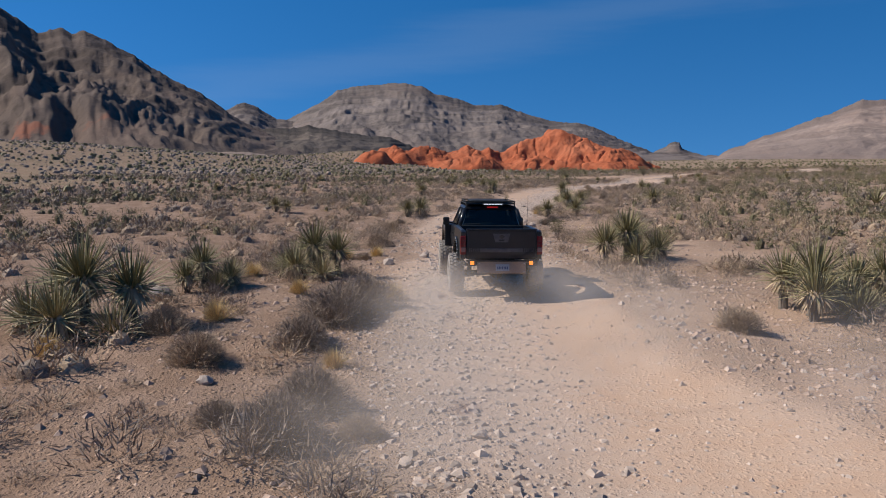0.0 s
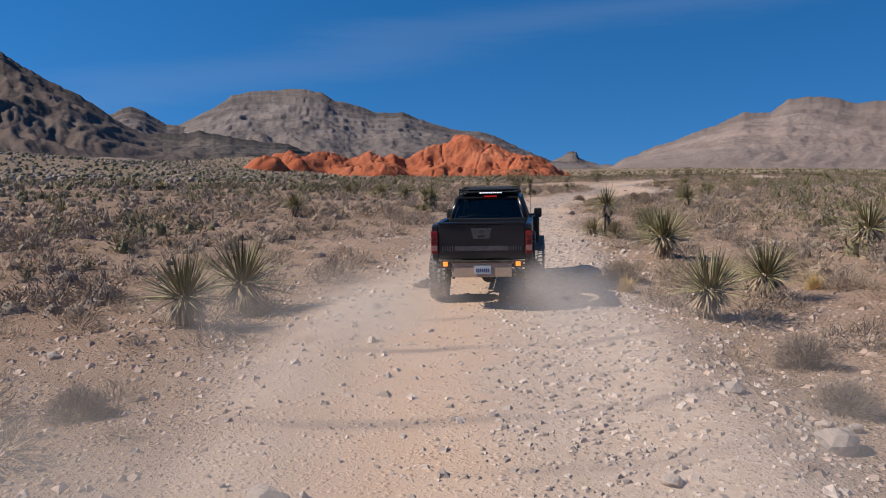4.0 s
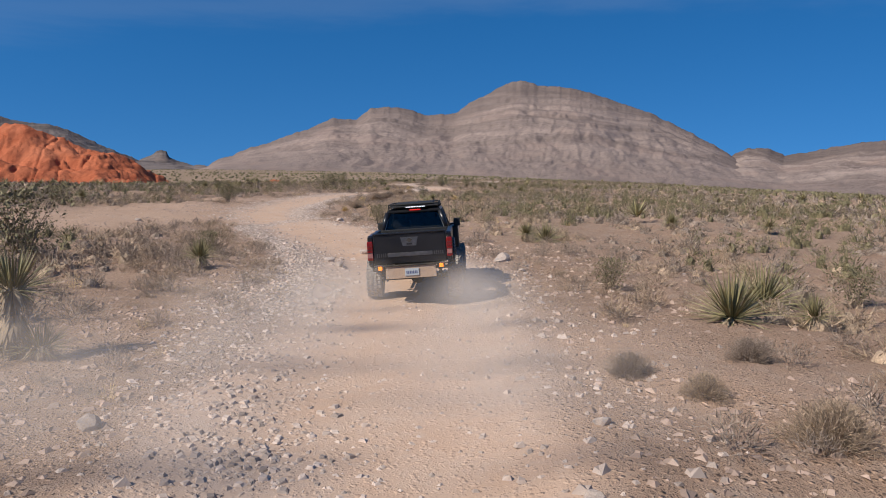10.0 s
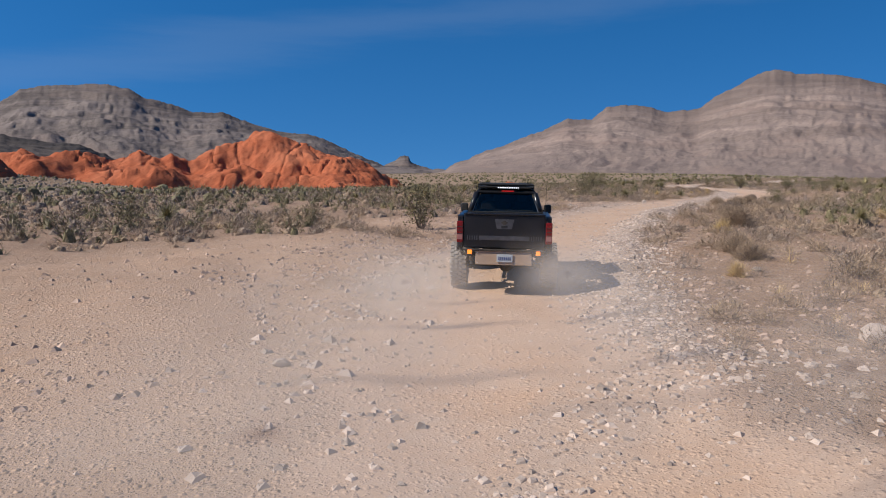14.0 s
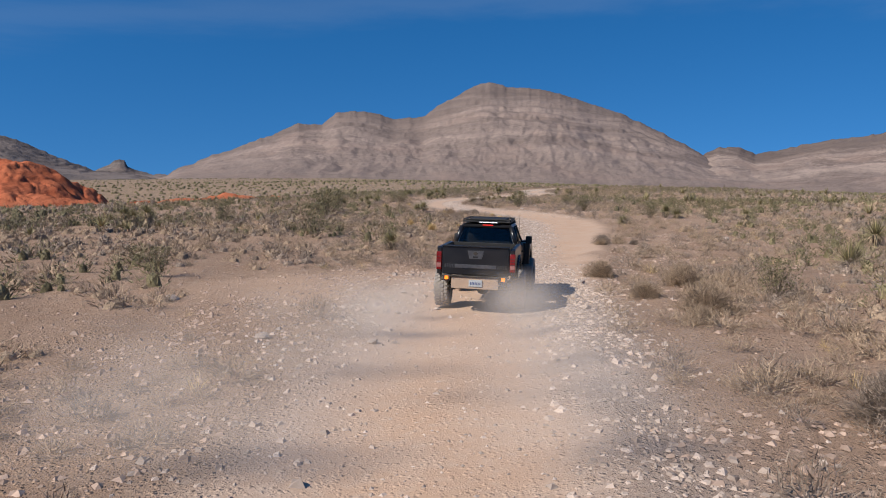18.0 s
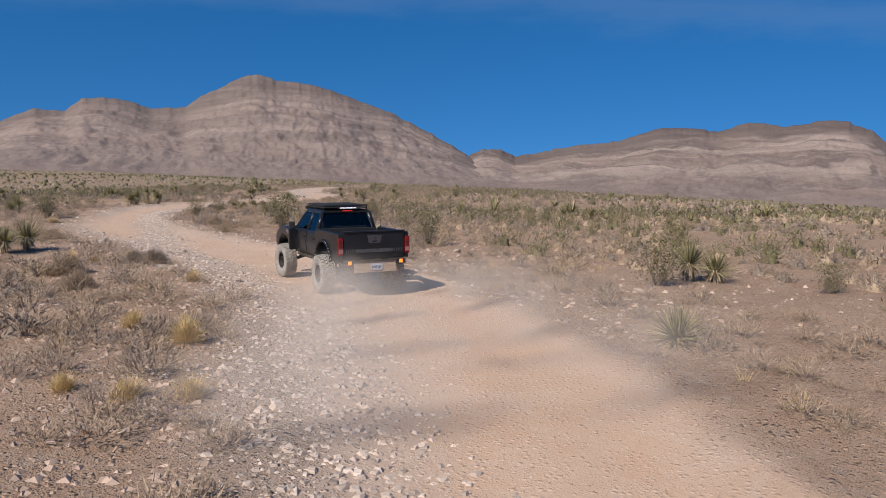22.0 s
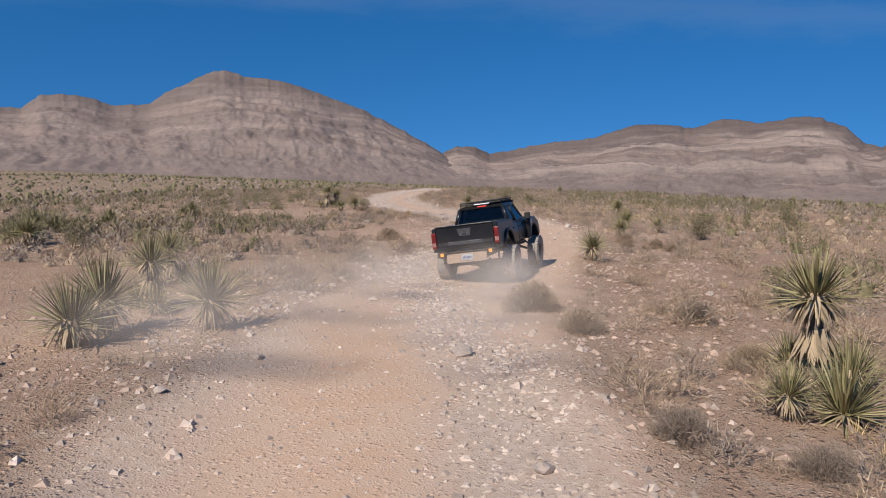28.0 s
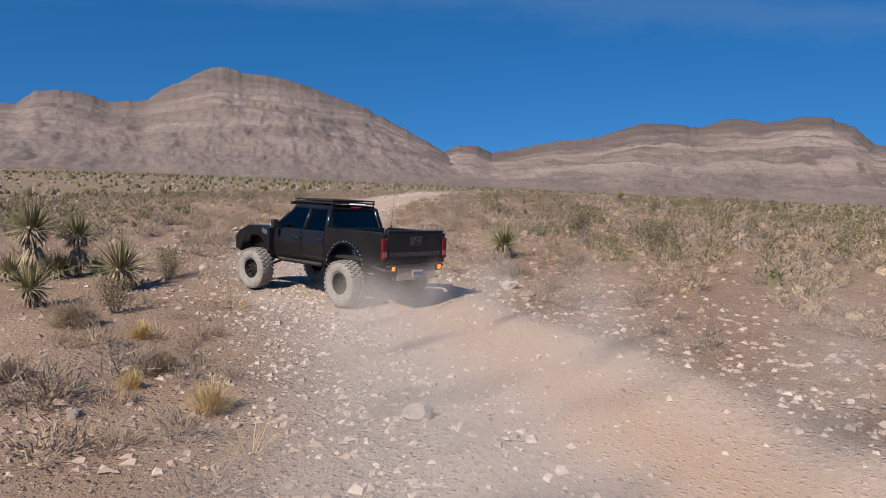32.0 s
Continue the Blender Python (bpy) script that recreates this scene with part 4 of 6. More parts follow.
def build_wheel(name, truck, at, side):
    """Rim as the turning part, with its tyre under it; side is +1 on the truck's right."""
    bm = bmesh.new()
    s = side
    lathe(bm, [(-0.13 * s, 0.225), (-0.13 * s, 0.20), (0.02 * s, 0.19), (0.05 * s, 0.10), (0.08 * s, 0.075), (0.09 * s, 0.0)], 24)
    lathe(bm, [(-0.13 * s, 0.225), (0.14 * s, 0.225), (0.145 * s, 0.21), (0.10 * s, 0.20), (0.03 * s, 0.18)], 24)
    for k in range(8):
        a = k * 45
        box(bm, (0.062 * s, 0.13 * math.cos(radians(a)), 0.13 * math.sin(radians(a))), (0.03, 0.15, 0.042), 0.006, (a, 0, 0))
        tube(bm, (0.08 * s, 0.055 * math.cos(radians(a + 22)), 0.055 * math.sin(radians(a + 22))), (0.10 * s, 0.055 * math.cos(radians(a + 22)), 0.055 * math.sin(radians(a + 22))), 0.01, 6)
    rim = part(name, bm, RIM, truck, "black alloy wheel with eight spokes")
    rim.matrix_basis = pose(*at)
    bm = bmesh.new()
    w = 0.165
    lathe(bm, [(-0.13, 0.225), (-w, 0.27), (-w - 0.012, 0.35), (-w, 0.42), (-0.13, 0.452), (0, 0.457), (0.13, 0.452), (w, 0.42), (w + 0.012, 0.35), (w, 0.27), (0.13, 0.225)], 40)
    for k in range(30):
        a = 12 * k
        for x, off, wd in ((-0.125, 0, 0.075), (-0.042, 6, 0.06), (0.042, 0, 0.06), (0.125, 6, 0.075)):
            r, q = 0.458 if abs(x) < 0.1 else 0.45, radians(a + off)
            box(bm, (x, r * math.cos(q), r * math.sin(q)), (wd, 0.062, 0.034), 0, (a + off - 90, 0, 14 if x > 0 else -14))
    part("tyre", bm, RUBBER, rim, "dust-covered all-terrain tyre with blocky tread")
    return rim


def build_truck():
    t = thing("pickup_truck", "black lifted off-road pickup truck with roof rack and dusty tyres", "truck")
    P = lambda name, bm, m, label="", smooth=False: part(name, bm, m, t, label, smooth)
    # chassis
    bm = bmesh.new()
    for x in (-0.42, 0.42):
        box(bm, (x, 1.4, 0.72), (0.09, 4.9, 0.13), 0.01)
    for y in (-0.95, -0.4, 0.6, 1.6, 2.6, 3.7):
        box(bm, (0, y, 0.72), (0.84, 0.09, 0.09), 0.01)
    P("chassis_frame", bm, STEEL_DUSTY)
    bm = bmesh.new()
    tube(bm, (-0.8, 0, WHEEL_R), (0.8, 0, WHEEL_R), 0.055)
    bmesh.ops.create_uvsphere(bm, u_segments=14, v_segments=8, radius=0.16, matrix=pose(0.05, 0, WHEEL_R))
    P("rear_axle", bm, STEEL_DUSTY, "dusty steel axle with a round differential", True)
    bm = bmesh.new()
    tube(bm, (0.05, 0.1, 0.5), (0.05, 1.9, 0.66), 0.04)
    P("drive_shaft", bm, STEEL_DUSTY)
    bm = bmesh.new()
    box(bm, (0.1, 2.6, 0.72), (0.55, 1.5, 0.3), 0.04)
    P("engine_underside", bm, STEEL_DUSTY)
    bm = bmesh.new()
    box(bm, (-0.18, -0.55, 0.72), (0.42, 0.62, 0.22), 0.05)
    P("fuel_tank", bm, STEEL_DUSTY)
    for s in (-1, 1):
        bm = bmesh.new()
        tube(bm, (s * 0.58, 0.02, 0.52), (s * 0.55, 0.16, 1.30), 0.028)
        for k in range(9):
            z = 0.72 + k * 0.055
            bmesh.ops.create_cone(bm, cap_ends=False, segments=12, radius1=0.062, radius2=0.062, depth=0.018, matrix=pose(s * 0.568, 0.06 + k * 0.01, z, 0, 0, 0))
        P("rear_shock", bm, SILVER, "silver coil-over shock absorber")
        bm = bmesh.new()
        tube(bm, (s * 0.66, 0.0, 0.42), (s * 0.46, 1.25, 0.66), 0.032)
        P("trailing_arm", bm, STEEL_DUSTY)
        bm = bmesh.new()
        tube(bm, (s * 0.35, 3.05, 0.62), (s * 0.80, AXLE_F, 0.45), 0.03)
        tube(bm, (s * 0.35, 3.35, 0.62), (s * 0.80, AXLE_F, 0.45), 0.03)
        tube(bm, (s * 0.42, 3.2, 0.95), (s * 0.78, AXLE_F, 0.62), 0.025)
        P("front_arm", bm, STEEL_DUSTY)
    # cab
    bm = bmesh.new()
    loft(bm, [[(x, y, z) for x, y in ((-h, 0.74), (-h, 2.72), (h, 2.72), (h, 0.74))] for h, z in ((0.74, 0.74), (0.83, 0.86), (0.855, 1.15), (0.83, 1.40), (0.80, 1.46))])
    bmesh.ops.bevel(bm, geom=[e for e in bm.edges if abs(e.verts[0].co.z - e.verts[1].co.z) > 0.01], offset=0.05, segments=3, affect="EDGES")
    P("cab", bm, PAINT, smooth=False)
    bm = bmesh.new()
    loft(bm, [[(-h, a, z), (-h, b, z), (h, b, z), (h, a, z)] for h, a, b, z in ((0.655, 0.84, 2.12, 1.925), (0.66, 0.83, 2.16, 1.95), (0.62, 0.90, 2.08, 2.005), (0.52, 1.0, 1.95, 2.02))])
    P("roof", bm, PAINT)
    for s in (-1, 1):
        for nm, a, b, r in (("windscreen_pillar", (0.785, 2.72, 1.44), (0.635, 2.12, 1.94), 0.035), ("door_pillar", (0.795, 1.60, 1.44), (0.64, 1.55, 1.94), 0.04), ("rear_pillar", (0.79, 0.80, 1.44), (0.635, 0.88, 1.94), 0.065)):
            bm = bmesh.new()
            tube(bm, (s * a[0], a[1], a[2]), (s * b[0], b[1], b[2]), r, 8)
            P(nm, bm, PAINT, smooth=True)
        for nm, ys in (("door_window", (2.62, 1.62, 1.58, 2.14)), ("quarter_window", (1.57, 0.86, 0.92, 1.52))):
            bm = bmesh.new()
            pane(bm, [(s * 0.79, ys[0], 1.455), (s * 0.79, ys[1], 1.455), (s * 0.64, ys[2], 1.925), (s * 0.64, ys[3], 1.925)])
            g = P(nm, bm, GLASS, "tinted side window glass")
            g.visible_shadow = False
        for y0, y1, nm in ((1.62, 2.66, "front_door"), (0.82, 1.58, "rear_door")):
            bm = bmesh.new()
            loft(bm, [[(s * (h - 0.01), y0, z), (s * (h - 0.01), y1, z), (s * (h + 0.012), y1 - 0.012, z), (s * (h + 0.012), y0 + 0.012, z)] for h, z in ((0.80, 0.84), (0.835, 0.90), (0.857, 1.15), (0.832, 1.40), (0.815, 1.44))])
            d = P(nm, bm, PAINT)
            bm = bmesh.new()
            box(bm, (s * 0.878, y0 + 0.12, 1.27), (0.03, 0.16, 0.035), 0.008)
            part("door_handle", bm, PLASTIC, d, "black plastic door handle")
        bm = bmesh.new()
        box(bm, (s * 1.0, 2.42, 1.53), (0.17, 0.10, 0.21), 0.03)
        tube(bm, (s * 0.80, 2.45, 1.47), (s * 0.95, 2.43, 1.5), 0.025)
        P("door_mirror", bm, PLASTIC, "black square door mirror")
        bm = bmesh.new()
        tube(bm, (s * 0.80, 0.9, 0.74), (s * 0.80, 2.5, 0.74), 0.035)
        P("rock_slider", bm, STEEL_DUSTY)
    bm = bmesh.new()
    pane(bm, [(-0.72, 0.775, 1.475), (0.72, 0.775, 1.475), (0.575, 0.865, 1.905), (-0.575, 0.865, 1.905)])
    g = P("rear_window", bm, GLASS, "tinted rear window with a pale rubber edge")
    g.visible_shadow = False
    bm = bmesh.new()
    for a, b in (((-0.74, 0.765, 1.468), (0.74, 0.765, 1.468)), ((-0.74, 0.765, 1.468), (-0.59, 0.86, 1.912)), ((0.74, 0.765, 1.468), (0.59, 0.86, 1.912))):
        tube(bm, a, b, 0.009, 6)
    part("window_trim", bm, SILVER, g)
    bm = bmesh.new()
    pane(bm, [(0.74, 2.73, 1.46), (-0.74, 2.73, 1.46), (-0.60, 2.14, 1.92), (0.60, 2.14, 1.92)])
    g = P("windscreen", bm, GLASS)
    g.visible_shadow = False
    for x in (-0.38, 0.38):
        bm = bmesh.new()
        box(bm, (x, 1.62, 1.46), (0.46, 0.13, 0.52), 0.06, (-8, 0, 0))
        box(bm, (x, 1.60, 1.80), (0.24, 0.10, 0.17), 0.05)
        P("front_seat", bm, SEAT, "dark cloth front seat with head rest")
    bm = bmesh.new()
    box(bm, (0, 1.0, 1.42), (1.3, 0.14, 0.3), 0.05)
    P("rear_bench", bm, SEAT)
    # hood and front
    bm = bmesh.new()
    loft(bm, [[(-h, y, 0.9), (h, y, 0.9), (h, y, z), (h * 0.6, y, z + 0.05), (-h * 0.6, y, z + 0.05), (-h, y, z)] for h, y, z in ((0.80, 2.66, 1.40), (0.78, 3.2, 1.37), (0.74, 3.8, 1.30), (0.68, 3.98, 1.18))])
    P("hood", bm, PAINT)
    bm = bmesh.new()
    box(bm, (0, 3.99, 1.03), (1.3, 0.06, 0.28), 0.02)
    for k in range(4):
        box(bm, (0, 4.02, 0.94 + k * 0.06), (1.15, 0.03, 0.02))
    P("grille", bm, PLASTIC)
    bm = bmesh.new()
    tube(bm, (-0.75, 4.12, 0.82), (0.75, 4.12, 0.82), 0.045)
    tube(bm, (-0.55, 4.14, 1.02), (0.55, 4.14, 1.02), 0.035)
    for s in (-1, 1):
        tube(bm, (s * 0.75, 4.12, 0.82), (s * 0.95, 3.86, 0.98), 0.04)
        tube(bm, (s * 0.45, 4.12, 0.82), (s * 0.42, 4.14, 1.02), 0.03)
        tube(bm, (s * 0.4, 4.1, 0.82), (s * 0.4, 3.75, 0.74), 0.04)
    P("front_bumper", bm, STEEL_DUSTY, "black tube off-road bumper")
    for s in (-1, 1):
        bm = bmesh.new()
        out = [(2.62, 0.84)] + arch(AXLE_F, 0.62, 0.62, 160, 18) + [(3.98, 0.86), (4.0, 1.14), (3.85, 1.30), (3.45, 1.45), (3.0, 1.47), (2.62, 1.42)]
        slab(bm, out, s * 0.74, s * 1.02, 0.03)
        P("front_fender", bm, PAINT, "wide flared black front fender")
        bm = bmesh.new()
        box(bm, (s * 0.86, 3.95, 1.12), (0.26, 0.12, 0.18), 0.03)
        P("headlamp", bm, LENS_CLEAR)
        bm = bmesh.new()
        box(bm, (s * 1.022, 2.78, 1.34), (0.02, 0.20, 0.10), 0.008, (20, 0, 0))
        P("fender_decal", bm, SILVER, "pale fender sticker")
    # bed
    for s in (-1, 1):
        bm = bmesh.new()
        out = [(-1.08, 0.92), (-0.62, 0.86)] + arch(0.02, 0.70, 0.60, 165, 12) + [(0.71, 0.80), (0.71, 1.50), (0.6, 1.56), (-1.0, 1.56), (-1.08, 1.53)]
        slab(bm, out, s * 0.80, s * 0.915, 0.025)
        P("bed_side", bm, PAINT, "black bed side with a high wheel arch")
        bm = bmesh.new()
        pts = arch(0.02, 0.70, 0.60, 168, 10, 16)
        for a, b in zip(pts, pts[1:]):
            tube(bm, (s * 0.93, *a), (s * 0.93, *b), 0.035, 8)
        P("wheel_arch_lip", bm, PAINT, smooth=True)
        bm = bmesh.new()
        box(bm, (s * 0.865, -1.085, 1.23), (0.125, 0.06, 0.42), 0.015)
        lamp = P("tail_lamp", bm, LENS_RED, "tall red and clear tail lamp")
        bm = bmesh.new()
        box(bm, (s * 0.865, -1.117, 1.13), (0.105, 0.012, 0.10), 0.004)
        part("reversing_lens", bm, LENS_PALE, lamp, "pale clear lens")
        for zz in (1.19, 1.26, 1.33):
            bm = bmesh.new()
            box(bm, (s * 0.865, -1.118, zz), (0.105, 0.008, 0.012))
            part("lens_rib", bm, PLASTIC, lamp)
    bm = bmesh.new()
    box(bm, (0, -0.19, 0.96), (1.6, 1.78, 0.05), 0.01)
    P("bed_floor", bm, PLASTIC)
    for k in range(9):
        bm = bmesh.new()
        box(bm, (-0.7 + k * 0.175, -0.19, 0.993), (0.09, 1.74, 0.02), 0.005)
        P("bed_rib", bm, PLASTIC)
    bm = bmesh.new()
    box(bm, (0, 0.72, 1.25), (1.6, 0.05, 0.58), 0.01)
    P("bed_front_panel", bm, PLASTIC)
    bm = bmesh.new()
    box(bm, (0, -1.06, 1.245), (1.58, 0.08, 0.66), 0.022)
    box(bm, (0, -1.075, 1.585), (1.58, 0.11, 0.03), 0.01)
    gate = P("tailgate", bm, PAINT, "black tailgate")
    bm = bmesh.new()
    box(bm, (0, -1.104, 1.12), (0.98, 0.012, 0.085), 0.004)
    part("lettering_bar", bm, EMBLEM, gate, "grey raised lettering strip")
    for s in (-1, 1):
        for k in range(5):
            bm = bmesh.new()
            box(bm, (s * (0.53 + k * 0.046), -1.103, 1.12), (0.020, 0.010, 0.085), 0.003)
            part("slot_mark", bm, EMBLEM, gate)
    bm = bmesh.new()
    loft(bm, [[(-0.19, y, 1.49), (0.19, y, 1.49), (0.145, y, 1.30), (-0.145, y, 1.30)] for y in (-1.112, -1.098)])
    em = part("emblem_plate", bm, EMBLEM, gate, "dark grey trapezoid handle plate")
    bm = bmesh.new()
    bmesh.ops.create_cone(bm, cap_ends=True, segments=18, radius1=0.045, radius2=0.045, depth=0.012, matrix=pose(0, -1.117, 1.425, 90, 0, 0))
    box(bm, (0, -1.119, 1.425), (0.13, 0.012, 0.022))
    part("badge", bm, STEEL_DUSTY, em, "plain round badge")
    bm = bmesh.new()
    box(bm, (0, -1.114, 1.345), (0.12, 0.014, 0.035), 0.004)
    part("gate_handle", bm, PLASTIC, em)
    # rear bumper
    bm = bmesh.new()
    box(bm, (0, -1.12, 0.885), (1.60, 0.10, 0.035), 0.01)
    tube(bm, (-0.80, -1.08, 0.80), (0.80, -1.08, 0.80), 0.035)
    for s in (-1, 1):
        tube(bm, (s * 0.80, -1.08, 0.80), (s * 0.88, -0.72, 0.88), 0.035)
        tube(bm, (s * 0.5, -1.08, 0.8), (s * 0.42, -0.8, 0.72), 0.035)
        box(bm, (s * 0.665, -1.13, 0.84), (0.17, 0.06, 0.15), 0.012)
    bump = P("rear_bumper", bm, STEEL_DUSTY, "black tube rear bumper")
    bm = bmesh.new()
    box(bm, (0, -1.14, 0.735), (1.1, 0.025, 0.27), 0.008, (-7, 0, 0))
    part("bumper_plate", bm, TAN_PLATE, bump, "tan metal skid plate")
    for x in (-0.51, 0.51):
        for z in (0.64, 0.83):
            bm = bmesh.new()
            tube(bm, (x, -1.152, z), (x, -1.165, z), 0.012, 8)
            part("bolt", bm, SILVER, bump)
    bm = bmesh.new()
    box(bm, (0.02, -1.170, 0.735), (0.31, 0.012, 0.155), 0.004, (-7, 0, 0))
    pl = P("licence_plate", bm, PLATE_WHITE, "pale blue-white licence plate with dark bars")
    for k in range(7):
        bm = bmesh.new()
        box(bm, (-0.09 + k * 0.036, -1.178, 0.73), (0.02, 0.008, 0.06), 0, (-7, 0, 0))
        part("plate_bar", bm, PLATE_INK, pl)
    for s in (-1, 1):
        bm = bmesh.new()
        box(bm, (s * 0.665, -1.166, 0.845), (0.085, 0.02, 0.085), 0.008)
        P("indicator_lamp", bm, AMBER, "glowing amber indicator lamp")
        bm = bmesh.new()
        tube(bm, (s * 0.62, -1.13, 0.66), (s * 0.62, -1.14, 0.61), 0.035)
        P("tow_shackle", bm, STEEL_DUSTY)
    # roof rack
    bm = bmesh.new()
    box(bm, (0, 1.53, 2.06), (1.2, 1.34, 0.014), 0.004)
    rack = P("roof_rack", bm, PLASTIC, "flat black steel roof rack")
    for x in (-0.60, 0.60):
        for z in (2.07, 2.125):
            bm = bmesh.new()
            tube(bm, (x, 0.86, z), (x, 2.2, z), 0.017, 8)
            part("side_rail", bm, PLASTIC, rack)
        for y in (0.9, 1.5, 2.1):
            bm = bmesh.new()
            tube(bm, (x, y, 1.98), (x, y, 2.125), 0.015, 6)
            part("post", bm, PLASTIC, rack)
    for y in (0.86, 2.2):
        for z in (2.07, 2.125):
            bm = bmesh.new()
            tube(bm, (-0.60, y, z), (0.60, y, z), 0.017, 8)
            part("cross_rail", bm, PLASTIC, rack)
    for k in range(8):
        bm = bmesh.new()
        box(bm, (0, 0.98 + k * 0.16, 2.075), (1.2, 0.05, 0.02), 0.004)
        part("rack_slat", bm, PLASTIC, rack)
    bm = bmesh.new()
    box(bm, (0, 1.55, 2.12), (0.95, 0.95, 0.05), 0.02)
    part("rack_load", bm, PLASTIC, rack, "flat black load on the rack")
    bm = bmesh.new()
    box(bm, (0, 2.34, 2.02), (1.25, 0.08, 0.075), 0.015)
    part("front_light_bar", bm, PLASTIC, rack)
    bm = bmesh.new()
    box(bm, (0.05, 0.835, 2.058), (0.50, 0.04, 0.036), 0.006)
    bar = part("rear_light_bar", bm, PLASTIC, rack)
    for k in range(12):
        bm = bmesh.new()
        box(bm, (-0.165 + k * 0.039, 0.812, 2.058), (0.03, 0.010, 0.024), 0.003)
        part("led_lens", bm, LED, rack, "small white lamp lens")
    bm = bmesh.new()
    box(bm, (0.04, 0.85, 1.985), (0.27, 0.03, 0.026), 0.005)
    P("third_brake_lamp", bm, BRAKE, "red third brake lamp")
    bm = bmesh.new()
    tube(bm, (0.86, 0.55, 1.55), (0.87, 0.50, 2.30), 0.006, 6, 0.003)
    tube(bm, (0.86, 0.55, 1.53), (0.86, 0.55, 1.60), 0.018, 8)
    P("antenna", bm, STEEL_DUSTY, "thin whip antenna")
    wheels = [build_wheel("wheel", t, (s * (TRACK + (0.03 if y else 0)), y, WHEEL_R), s) for y in (0, AXLE_F) for s in (-1, 1)]
    return t, wheels


TRUCK, WHEELS = build_truck()


# ---- plants ----
def blades(count, length, width, lean, base_r=0.03, curl=0.15, z0=0.0, rng=None, fold=True, tipw=0.0, jitter=0.25):
    """Stiff leaves or twigs fanning out from a centre, as vertices and triangles."""
    rng = rng or np.random.RandomState(1)
    V, F = [], []
    for k in range(count):
        a = k * 2.399963 + rng.rand() * 0.5
        e = lean[0] + (lean[1] - lean[0]) * ((k + rng.rand()) / count)
        ln = length * (1 - jitter + 2 * jitter * rng.rand())
        d = np.array((math.cos(a) * math.cos(e), math.sin(a) * math.cos(e), math.sin(e)))
        s = np.array((-math.sin(a), math.cos(a), 0.0))
        up = np.cross(d, s) * -1
        o = np.array((math.cos(a) * base_r, math.sin(a) * base_r, z0 + rng.rand() * base_r))
        w = width * (0.8 + 0.4 * rng.rand())
        sag = np.array((0, 0, -curl * ln * rng.rand()))
        mid, tip = o + d * ln * 0.5 + sag * 0.2, o + d * ln + sag
        i = len(V)
        V += [o - s * w * 0.5, o + s * w * 0.5, mid - s * w * 0.55, mid + s * w * 0.55, tip + s * w * tipw]
        if fold:
            V += [o - up * w * 0.35, mid - up * w * 0.35]
            F += [(i, i + 5, i + 6), (i, i + 6, i + 2), (i + 5, i + 1, i + 3), (i + 5, i + 3, i + 6), (i + 2, i + 6, i + 4), (i + 6, i + 3, i + 4)]
        else:
            F += [(i, i + 1, i + 3), (i, i + 3, i + 2), (i + 2, i + 3, i + 4)]
    return np.array(V), np.array(F)


def merge(*pieces):
    V, F, n = [], [], 0
    for v, f in pieces:
        V.append(v)
        F.append(f + n)
        n += len(v)
    return np.vstack(V), np.vstack(F)


def moved(piece, x=0, y=0, z=0, s=1.0, rz=0.0):
    v, f = piece
    c, q = math.cos(rz), math.sin(rz)
    w = np.stack([v[:, 0] * c - v[:, 1] * q, v[:, 0] * q + v[:, 1] * c, v[:, 2]], 1) * s
    return w + np.array((x, y, z)), f


def twiggy(count, r, h, width, rng, up=0.25):
    """A rounded mound of crooked thin twigs."""
    V, F = [], []
    for k in range(count):
        a, e = rng.rand() * 6.283, up + (1.5 - up) * rng.rand() ** 1.2
        d = np.array((math.cos(a) * math.cos(e) * r, math.sin(a) * math.cos(e) * r, math.sin(e) * h))
        o = np.array((rng.randn() * r * 0.18, rng.randn() * r * 0.18, 0.0)) + d * 0.25 * rng.rand()
        s = np.array((-math.sin(a), math.cos(a), rng.randn() * 0.5)) * width
        ln = 0.65 + 0.4 * rng.rand()
        m = o + d * 0.5 * ln + rng.randn(3) * r * 0.08
        t = o + d * ln * 0.9 + rng.randn(3) * r * 0.12
        i = len(V)
        V += [o - s, o + s, m - s * 0.8, m + s * 0.8, t]
        F += [(i, i + 1, i + 3), (i, i + 3, i + 2), (i + 2, i + 3, i + 4)]
        for _ in range(2):
            b = m + (t - m) * rng.rand()
            c = b + rng.randn(3) * r * 0.16 + np.array((0, 0, 0.05 * h))
            j = len(V)
            V += [b - s * 0.5, b + s * 0.5, c]
            F += [(j, j + 1, j + 2)]
    v = np.array(V)
    v[:, 2] = np.maximum(v[:, 2], -0.03)
    return v, np.array(F)


